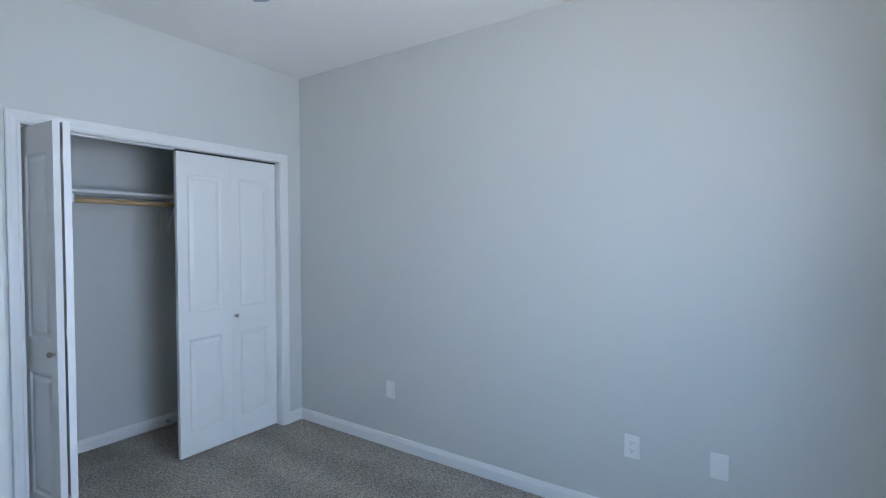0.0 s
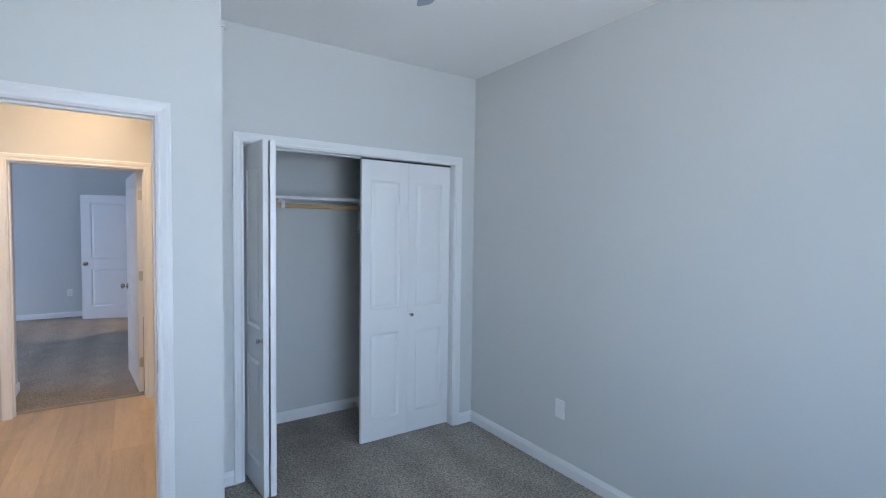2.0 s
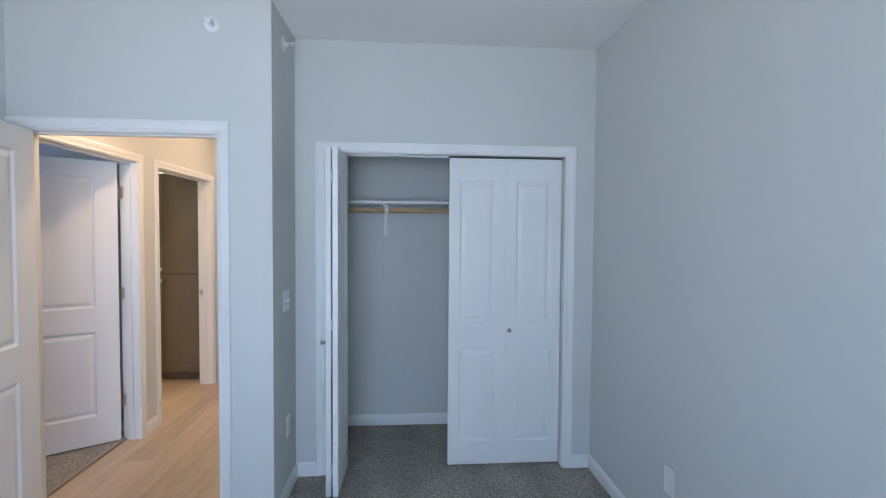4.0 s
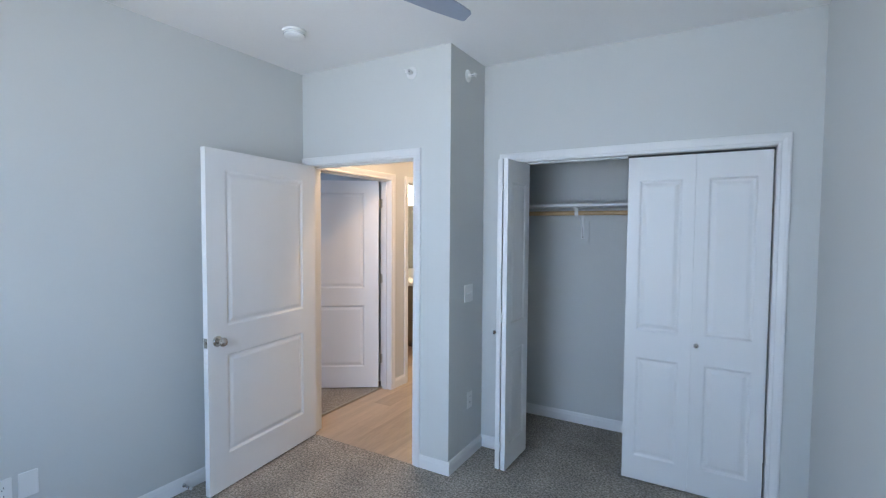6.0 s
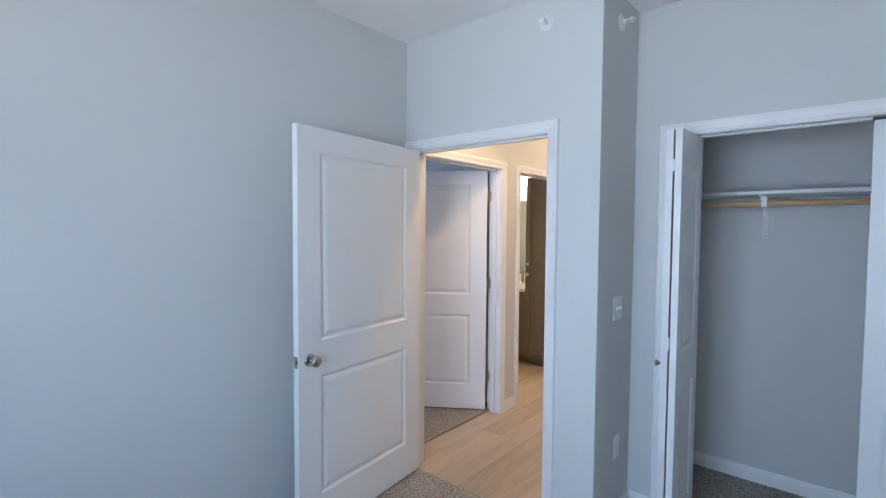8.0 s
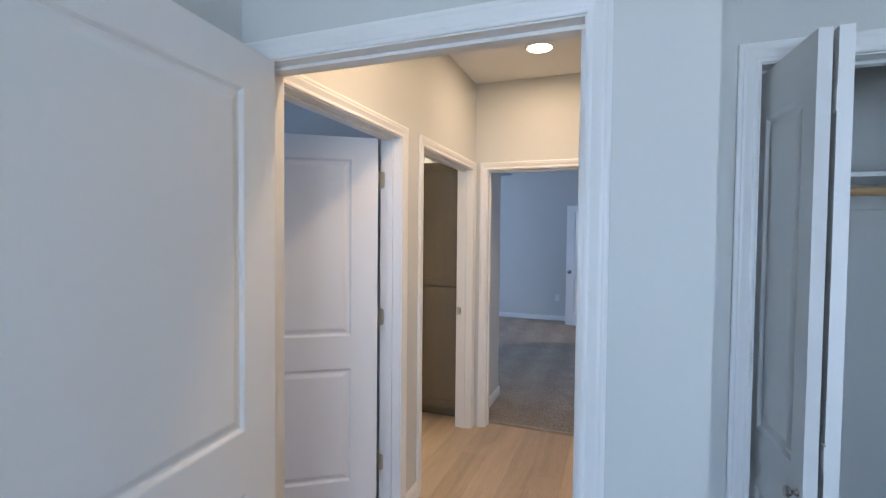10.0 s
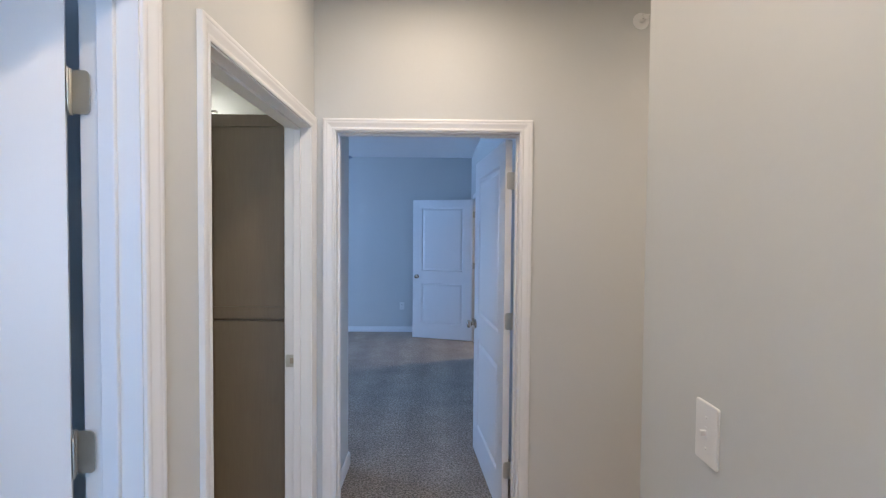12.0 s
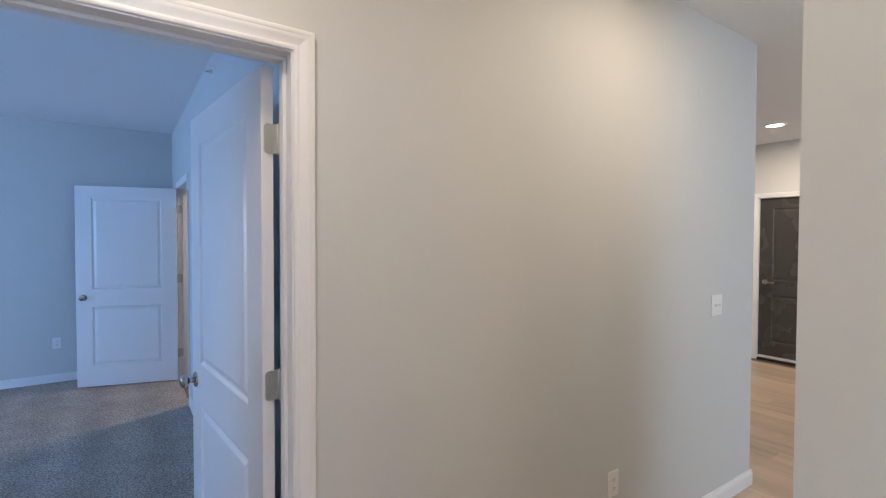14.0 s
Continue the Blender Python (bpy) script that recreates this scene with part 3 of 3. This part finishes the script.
def door_stop_spring(m):
    t = thing("door_stop", m, "chrome spring door stop screwed to the baseboard", "door stop", "spring door stops")
    part("mount", lathe(((0, 0), (0.012, 0), (0.011, 0.006), (0.005, 0.010), (0, 0.010)), None, 16), CHROME, t, "", True)
    cu = bpy.data.curves.new("spring", "CURVE")
    cu.dimensions, cu.bevel_depth, cu.bevel_resolution = "3D", 0.0012, 2
    sp = cu.splines.new("POLY")
    n = 150
    sp.points.add(n - 1)
    for k in range(n):
        a = k / (n - 1)
        sp.points[k].co = (0.0055 * math.cos(a * 88), 0.0055 * math.sin(a * 88), 0.010 + a * 0.052, 1)
    cu.materials.append(CHROME)
    ob = new("spring", cu)
    me = bpy.data.meshes.new_from_object(ob)
    bpy.data.objects.remove(ob)
    o2 = new("spring", me)
    o2.parent = t
    part("rubber_tip", lathe(((0, 0.062), (0.008, 0.062), (0.009, 0.068), (0.008, 0.076), (0, 0.077)), None, 16), PLATE, t, "white rubber tip", True)
    return t


door_stop_spring(pose(-3.171, -1.46, 0.048, 0, 90, 0))
door_stop_spring(pose(-0.69, 0.751, 0.048, 90, 0, 0))


# ---------------------------------------------------------------- plates, detectors, sprinklers
def rounded_plate(w, h, t, r=0.005):
    bm = boxed(-w / 2, -t, -h / 2, w / 2, 0, h / 2)
    bmesh.ops.bevel(bm, geom=[e for e in bm.edges if abs(e.verts[0].co.y - e.verts[1].co.y) > 1e-5], offset=r, segments=3, affect="EDGES", profile=0.5)
    bmesh.ops.bevel(bm, geom=[e for e in bm.edges if e.verts[0].co.y < -t + 1e-5 and e.verts[1].co.y < -t + 1e-5], offset=0.0022, segments=2, affect="EDGES", profile=0.5)
    return bm


def outlet(x, y, z, turn):
    t = thing("outlet", pose(x, y, z, 0, 0, turn), "white duplex outlet with cover plate on the wall", "outlet", "outlets")
    part("cover_plate", rounded_plate(0.074, 0.118, 0.005), PLATE, t)
    for dz in (0.0195, -0.0195):
        f = part("receptacle", boxed(-0.0165, -0.0068, dz - 0.0135, 0.0165, -0.0048, dz + 0.0135, bevel=0.0008), PLATE, t)
        for x0, hh in ((-0.0065, 0.0045), (0.0065, 0.0037)):
            part("slot", boxed(x0 - 0.0012, -0.0072, dz + 0.001 - hh + 0.002, x0 + 0.0012, -0.0067, dz + 0.001 + hh + 0.002), SLOT, f)
        part("slot", lathe(((0, 0), (0.0024, 0), (0.0024, 0.0004), (0, 0.0004)), pose(0, -0.0068, dz - 0.0075, 90), 10), SLOT, f)
    part("screw", lathe(((0, 0), (0.003, 0), (0.002, 0.001), (0, 0.001)), pose(0, -0.005, 0, 90), 10), PLATE, t)
    return t


def blank_plate(x, y, z, turn):
    t = thing("wall_plate", pose(x, y, z, 0, 0, turn), "white blank cover plate on the wall", "wall plate", "wall plates")
    part("cover_plate", rounded_plate(0.074, 0.118, 0.005), PLATE, t)
    for dz in (0.042, -0.042):
        part("screw", lathe(((0, 0), (0.003, 0), (0.002, 0.001), (0, 0.001)), pose(0, -0.005, dz, 90), 10), PLATE, t)
    return t


def light_switch(x, y, z, turn, gangs=1):
    w = 0.074 + 0.046 * (gangs - 1)
    t = thing("light_switch", pose(x, y, z, 0, 0, turn), "white toggle light switch with cover plate" if gangs == 1 else "white double toggle light switch plate", "light switch", "light switches")
    part("cover_plate", rounded_plate(w, 0.118, 0.005), PLATE, t)
    for g in range(gangs):
        gx = (g - (gangs - 1) / 2) * 0.046
        b = boxed(gx - 0.0035, -0.016, -0.004, gx + 0.0035, -0.0045, 0.006, bevel=0.001)
        part("toggle", b, PLATE, t)
        part("toggle_frame", boxed(gx - 0.0055, -0.0056, -0.0125, gx + 0.0055, -0.0046, 0.0125), TRIM, t)
        for dz in (0.03, -0.03):
            part("screw", lathe(((0, 0), (0.003, 0), (0.002, 0.001), (0, 0.001)), pose(gx, -0.005, dz, 90), 10), PLATE, t)
    return t


_p = blank_plate(0, -0.939, 0.413, FACE_W)
part("insert", boxed(-0.0165, -0.0068, -0.0335, 0.0165, -0.0045, 0.0335, bevel=0.0008), PLATE, _p)
outlet(0, -2.538, 0.412, FACE_W)
blank_plate(0, -2.921, 0.414, FACE_W)
outlet(-3.185, -2.278, 0.400, FACE_E)
blank_plate(-3.185, -2.182, 0.400, FACE_E)
blank_plate(-3.185, -2.612, 0.388, FACE_E)
light_switch(-1.905, -0.226, 1.155, FACE_E, 2)
outlet(-1.905, -0.196, 0.412, FACE_E)
light_switch(-2.05, 0.545, 1.171, FACE_W)
light_switch(0.215, 1.98, 1.163, FACE_S, 2)
outlet(-0.716, 1.98, 0.413, FACE_S)
light_switch(-3.16, 2.33, 1.185, FACE_E)
outlet(-3.13, 7.0, 0.42, FACE_S)


def sprinkler(x, y, z, turn, label="white sidewall sprinkler head with round rose"):
    t = thing("sprinkler", pose(x, y, z, 0, 0, turn), label, "sprinkler", "sidewall sprinklers")
    part("rose", lathe(((0, 0), (0.040, 0), (0.039, 0.004), (0.031, 0.009), (0.017, 0.010), (0.016, 0.004), (0, 0.004)), pose(0, 0, 0, 90), 28), PLATE, t, "", True)
    part("body", lathe(((0, 0.002), (0.011, 0.002), (0.011, 0.022), (0.008, 0.026), (0, 0.026)), pose(0, 0, 0, 90), 16), PLATE, t, "", True)
    part("frame_arm", boxed(-0.014, -0.052, -0.003, -0.009, -0.020, 0.003, bevel=0.001), PLATE, t)
    part("frame_arm", boxed(0.009, -0.052, -0.003, 0.014, -0.020, 0.003, bevel=0.001), PLATE, t)
    part("bulb", lathe(((0, 0.026), (0.0025, 0.027), (0.0025, 0.047), (0, 0.048)), pose(0, 0, 0, 90), 10), SLOT, t, "dark glass bulb", True)
    part("deflector", joined(boxed(-0.014, -0.055, -0.003, 0.014, -0.051, 0.003), boxed(-0.018, -0.062, 0.006, 0.018, -0.046, 0.008), boxed(-0.013, -0.0575, -0.014, 0.013, -0.0555, 0.007)), PLATE, t)
    return t


sprinkler(-2.196, -0.49, 2.597, FACE_S)
sprinkler(-1.905, -0.262, 2.597, FACE_E)
sprinkler(-1.59, 1.98, 2.60, FACE_S)
sprinkler(-2.06, 4.03, 2.60, FACE_W)
sprinkler(4.14, 2.845, 2.345, FACE_W)

smoke = thing("smoke_detector", pose(-2.62, -1.085, H), "round white smoke detector on the ceiling", "smoke detector")
part("base_ring", lathe(((0, 0), (0.068, 0), (0.068, -0.010), (0.060, -0.012), (0, -0.012)), None, 36), PLATE, smoke, "", True)
part("body", lathe(((0, -0.012), (0.056, -0.012), (0.058, -0.016), (0.056, -0.030), (0.044, -0.040), (0.022, -0.043), (0, -0.043)), None, 36), PLATE, smoke, "", True)
_bm = bmesh.new()
for _k in range(18):
    _b = boxed(0.0560, -0.007, -0.0235, 0.0585, 0.007, -0.0215)
    _b.transform(pose(0, 0, 0, 0, 0, _k * 20))
    _bm = joined(_bm, _b)
part("vent_slots", _bm, SLOT, smoke, "dark vent slots")
part("test_button", lathe(((0, -0.040), (0.010, -0.0415), (0.010, -0.0445), (0, -0.045)), pose(0.02, -0.01, 0), 16), PLATE, smoke, "", True)


def downlight(x, y):
    t = thing("ceiling_light", pose(x, y, H), "round flush LED ceiling light, lit warm white", "ceiling light", "LED ceiling lights")
    part("trim_ring", lathe(((0.078, 0), (0.098, 0), (0.097, -0.006), (0.088, -0.012), (0.078, -0.010), (0.078, 0)), None, 40), PLATE, t, "", True)
    part("diffuser", lathe(((0, -0.004), (0.0775, -0.004), (0.0775, -0.007), (0, -0.009)), None, 40), LAMP, t, "glowing diffuser", True)
    return t


for _x, _y in ((-2.595, 1.404), (-2.60, -0.02), (-0.75, 1.30), (3.11, 2.79), (-0.9, 5.9)):
    downlight(_x, _y)


def ceiling_fan(x, y, turn, tip_z=2.45):
    t = thing("ceiling_fan", pose(x, y, 0, 0, 0, turn), "grey-bladed ceiling fan hanging at rest", "ceiling fan", "ceiling fans")
    part("canopy", lathe(((0, H), (0.065, H), (0.062, H - 0.03), (0.025, H - 0.055), (0, H - 0.055)), None, 28), NICKEL, t, "", True)
    part("downrod", lathe(((0, H - 0.05), (0.012, H - 0.05), (0.012, tip_z + 0.12), (0, tip_z + 0.12)), None, 14), NICKEL, t, "", True)
    part("motor", lathe(((0, tip_z + 0.13), (0.04, tip_z + 0.13), (0.095, tip_z + 0.09), (0.10, tip_z + 0.03), (0.075, tip_z - 0.01), (0.05, tip_z - 0.04), (0, tip_z - 0.045)), None, 32), NICKEL, t, "", True)
    for k in range(3):
        outline = [(0.16, 0.046), (0.25, 0.049), (0.36, 0.052), (0.50, 0.045), (0.60, 0.035), (0.652, 0.029), (0.660, 0.023), (0.650, -0.022), (0.640, -0.029), (0.60, -0.036), (0.50, -0.046), (0.36, -0.052), (0.25, -0.049), (0.16, -0.046)]
        m = pose(0, 0, tip_z, 0, 0, 120 * k) @ pose(0, 0, 0, -13, 0, 0)
        blade = part("blade", (lambda b: (b.transform(m), b)[1])(loft([(px, py, -0.003) for px, py in outline], [(px, py, 0.003) for px, py in outline])), FANBLADE, t, "grey blade")
        part("blade_iron", (lambda b: (b.transform(m), b)[1])(boxed(0.07, -0.018, 0.003, 0.24, 0.018, 0.010, bevel=0.002)), NICKEL, blade)
    return t


ceiling_fan(-1.505, -2.026, 74, 2.42)
ceiling_fan(-4.20, 4.95, 0, 2.40)

# metal strips where carpet meets planks
for _d, _l in (((-3.077, 2.068, -0.004, -2.177, 2.092, 0.017), 0), ((-3.306, -0.309, -0.004, -3.284, 0.624, 0.017), 1)):
    tagged(mesh_ob("trim", boxed(*_d, bevel=0.003), STRIP), "thin metal strip between carpet and planks", "transition strip", "transition strips", "structure")


# ---------------------------------------------------------------- bathroom
def shaker_door(x0, x1, z0, z1, y):
    """A shaker cabinet door, facing -y, with its flat panel set back."""
    bm = bmesh.new()
    e, st = 0.0015, 0.058
    rings = [(0, 0.020), (0, e), (e, 0), (st, 0), (st + 0.001, 0.009)]
    last = None
    for inset, d in rings:
        ring = [bm.verts.new(p) for p in ((x0 + inset, y + d, z0 + inset), (x1 - inset, y + d, z0 + inset), (x1 - inset, y + d, z1 - inset), (x0 + inset, y + d, z1 - inset))]
        if last:
            for k in range(4):
                bm.faces.new((last[k], last[(k + 1) % 4], ring[(k + 1) % 4], ring[k]))
        else:
            bm.faces.new(ring)
        last = ring
    bm.faces.new(last)
    bmesh.ops.recalc_face_normals(bm, faces=bm.faces[:])
    return bm


def cab_knob(x, y, z):
    return lathe(((0, 0), (0.007, 0), (0.006, 0.010), (0.013, 0.015), (0.020, 0.021), (0.018, 0.029), (0.010, 0.034), (0, 0.035)), pose(x, y, z, 90), 18)


linen = thing("linen_cabinet", pose(0, 0, 0), "tall dark-stained wooden linen cabinet with two shaker doors", "cabinet")
part("body", boxed(-3.757, 2.022, 0.10, -3.302, 2.598, 2.135, bevel=0.001), CABINET, linen)
part("toe_kick", boxed(-3.757, 2.09, 0.001, -3.302, 2.598, 0.10), CABINET, linen)
_d = part("cabinet_door", shaker_door(-3.755, -3.304, 1.120, 2.132, 2.002), CABINET, linen)
part("knob", cab_knob(-3.716, 2.002, 1.160), SATIN, _d, "satin nickel knob", True)
_d = part("cabinet_door", shaker_door(-3.755, -3.304, 0.105, 1.108, 2.002), CABINET, linen)
part("knob", cab_knob(-3.716, 2.002, 1.045), SATIN, _d, "satin nickel knob", True)

vanity = thing("vanity", pose(0, 0, 0), "dark-stained bathroom vanity with shaker drawers and doors", "vanity")
part("body", boxed(-4.80, 2.065, 0.10, -3.760, 2.598, 0.835), CABINET, vanity)
part("toe_kick", boxed(-4.80, 2.13, 0.001, -3.760, 2.598, 0.10), CABINET, vanity)
part("drawer_front", shaker_door(-4.10, -3.775, 0.655, 0.825, 2.045), CABINET, vanity)
part("drawer_front", shaker_door(-4.10, -3.775, 0.385, 0.645, 2.045), CABINET, vanity)
part("drawer_front", shaker_door(-4.10, -3.775, 0.11, 0.375, 2.045), CABINET, vanity)
part("cabinet_door", shaker_door(-4.78, -4.11, 0.11, 0.825, 2.045), CABINET, vanity)
top = thing("countertop", pose(0, 0, 0), "white vanity top with moulded basin and backsplash", "countertop")
_bm = bmesh.new()
box(_bm, -4.81, 2.025, 0.836, -4.38, 2.598, 0.872)
box(_bm, -3.92, 2.055, 0.836, -3.759, 2.598, 0.872)
box(_bm, -3.92, 2.025, 0.836, -3.789, 2.055, 0.872)
box(_bm, -4.38, 2.025, 0.836, -3.92, 2.13, 0.872)
box(_bm, -4.38, 2.46, 0.836, -3.92, 2.598, 0.872)
part("slab", _bm, COUNTER, top)
_bm = loft([(-4.38, 2.13, 0.870), (-3.92, 2.13, 0.870), (-3.92, 2.46, 0.870), (-4.38, 2.46, 0.870)], [(-4.32, 2.18, 0.840), (-3.98, 2.18, 0.840), (-3.98, 2.41, 0.840), (-4.32, 2.41, 0.840)])
part("basin", _bm, COUNTER, top)
part("backsplash", boxed(-4.81, 2.578, 0.873, -3.759, 2.598, 1.003, bevel=0.002), COUNTER, top)
tap = thing("faucet", pose(-4.09, 2.51, 0.872), "chrome single-lever faucet on the vanity top", "faucet")
part("base", lathe(((0, 0), (0.027, 0), (0.026, 0.006), (0.022, 0.010), (0.020, 0.178), (0.017, 0.186), (0, 0.188)), None, 24), CHROME, tap, "", True)
part("spout", boxed(-0.013, -0.125, 0.118, 0.013, 0.0, 0.142, bevel=0.006, segments=3), CHROME, tap, "", True)
part("lever", boxed(-0.009, -0.075, 0.189, 0.009, 0.015, 0.201, bevel=0.004, segments=3), CHROME, tap, "", True)
mir = thing("mirror", pose(0, 0, 0), "frameless wall mirror above the vanity", "mirror")
part("glass", boxed(-4.80, 2.592, 1.010, -3.765, 2.597, 1.915), MIRROR, mir)
bar = thing("vanity_light", pose(0, 0, 0), "nickel bar light with frosted glass shades, lit", "wall light")
part("bar", boxed(-4.65, 2.50, 2.262, -3.905, 2.525, 2.280, bevel=0.004), NICKEL, bar)
part("backplate", boxed(-4.36, 2.526, 2.225, -4.20, 2.598, 2.315, bevel=0.004), NICKEL, bar)
for _x in (-4.50, -4.28, -4.06):
    part("socket", lathe(((0, 0), (0.030, 0), (0.024, 0.035), (0, 0.04)), pose(_x, 2.512, 2.223), 20), NICKEL, bar, "", True)
    part("shade", lathe(((0.030, 0.0), (0.045, -0.02), (0.055, -0.12), (0.051, -0.12), (0.041, -0.022), (0.026, -0.004), (0.030, 0.0)), pose(_x, 2.512, 2.222), 26), SHADE, bar, "lit frosted glass shade", True)
hook = thing("robe_hook", pose(-5.27, 0.85, 1.745, 0, 0, 180), "nickel robe hook on the bathroom wall", "hook")
part("rose", lathe(((0, 0), (0.022, 0), (0.021, 0.006), (0.008, 0.010), (0, 0.010)), pose(0, 0, 0, 90), 18), NICKEL, hook, "", True)
part("arm", joined(boxed(-0.006, -0.055, -0.006, 0.006, -0.008, 0.006, bevel=0.002), boxed(-0.006, -0.062, -0.006, 0.006, -0.052, 0.030, bevel=0.003)), NICKEL, hook)


# ---------------------------------------------------------------- windows (lighting the rooms from behind and beside the walk)
def window(name, m, w):
    z0, z1 = WIN_Z
    t = thing(name, m, "white framed double-hung window with clear panes", "window", "windows", "structure")
    part("window_frame", joined(boxed(0, 0.03, z0, 0.05, 0.10, z1), boxed(w - 0.05, 0.03, z0, w, 0.10, z1), boxed(0.05, 0.03, z0, w - 0.05, 0.10, z0 + 0.05),
                                boxed(0.05, 0.03, z1 - 0.05, w - 0.05, 0.10, z1), boxed(0.05, 0.04, 1.43, w - 0.05, 0.09, 1.47), boxed(w / 2 - 0.03, 0.035, z0 + 0.05, w / 2 + 0.03, 0.095, 1.43), boxed(w / 2 - 0.03, 0.035, 1.47, w / 2 + 0.03, 0.095, z1 - 0.05)), TRIM, t)
    part("window_sill", boxed(-0.04, -0.04, z0 - 0.022, w + 0.04, 0.029, z0 + 0.004, bevel=0.003), TRIM, t)
    for x0, x1 in ((0.05, w / 2 - 0.03), (w / 2 + 0.03, w - 0.05)):
        for za, zb in ((z0 + 0.05, 1.43), (1.47, z1 - 0.05)):
            p = part("pane", boxed(x0, 0.062, za, x1, 0.068, zb), GLASS, t)
            p.visible_shadow = False
    return t


window("window_1", pose(-0.95, -3.75, 0, 0, 0, 180), 1.3)
window("window_2", pose(-4.5, -3.75, 0, 0, 0, 180), 1.8)
window("window_3", pose(3.3, -3.75, 0, 0, 0, 180), 2.2)
window("window_4", pose(-7.5, 4.1, 0, 0, 0, 90), 1.8)

# ---------------------------------------------------------------- plank floor
planks = thing("floor_planks", pose(0, 0, 0), "pale oak plank floor with staggered joints", "plank floor", kind="structure")
PW, PL = 0.178, 1.22
rng = random.Random(7)
spans = []           # x range and y range of the plank floor, in areas
for k in range(42):
    x0 = -3.293 + k * PW
    x1 = x0 + PW
    shift = (k * 0.37) % 1.0 * PL
    areas = []
    if x1 <= -2.03:
        areas.append((-0.487, 2.078))
    elif x1 <= 0.13:
        areas.append((0.829, 1.978))
    elif x1 <= 0.63:
        areas.append((-3.748, 1.978))
    elif x1 <= 4.15:
        areas.append((-3.748, 5.0))
    for ya, yb in areas:
        y = ya - shift
        while y < yb:
            p, q = max(y, ya), min(y + PL, yb)
            y += PL
            if q - p > 0.02:
                spans.append((x0, x1, p, q))
for k in range(6):
    x0 = -3.293 - (k + 1) * PW
    y = 0.85 - (k * 0.43) % 1.0 * PL
    while y < 2.6:
        p, q = max(y, 0.852), min(y + PL, 2.598)
        y += PL
        if q - p > 0.02:
            spans.append((x0, x0 + PW, p, q))
g = 0.0001
for x0, x1, ya, yb in spans:
    bm = bmesh.new()
    a = [(x0 + g, ya + g), (x1 - g, ya + g), (x1 - g, yb - g), (x0 + g, yb - g)]
    b = [(x0 + g + 0.0004, ya + g + 0.0004), (x1 - g - 0.0004, ya + g + 0.0004), (x1 - g - 0.0004, yb - g - 0.0004), (x0 + g + 0.0004, yb - g - 0.0004)]
    lo = [bm.verts.new((x, y, -0.011)) for x, y in a]
    mid = [bm.verts.new((x, y, -0.0004)) for x, y in a]
    hi = [bm.verts.new((x, y, 0.0)) for x, y in b]
    for i in range(4):
        j = (i + 1) % 4
        bm.faces.new((lo[i], lo[j], mid[j], mid[i]))
        bm.faces.new((mid[i], mid[j], hi[j], hi[i]))
    bm.faces.new(hi)
    part("plank", bm, PLANK, planks)
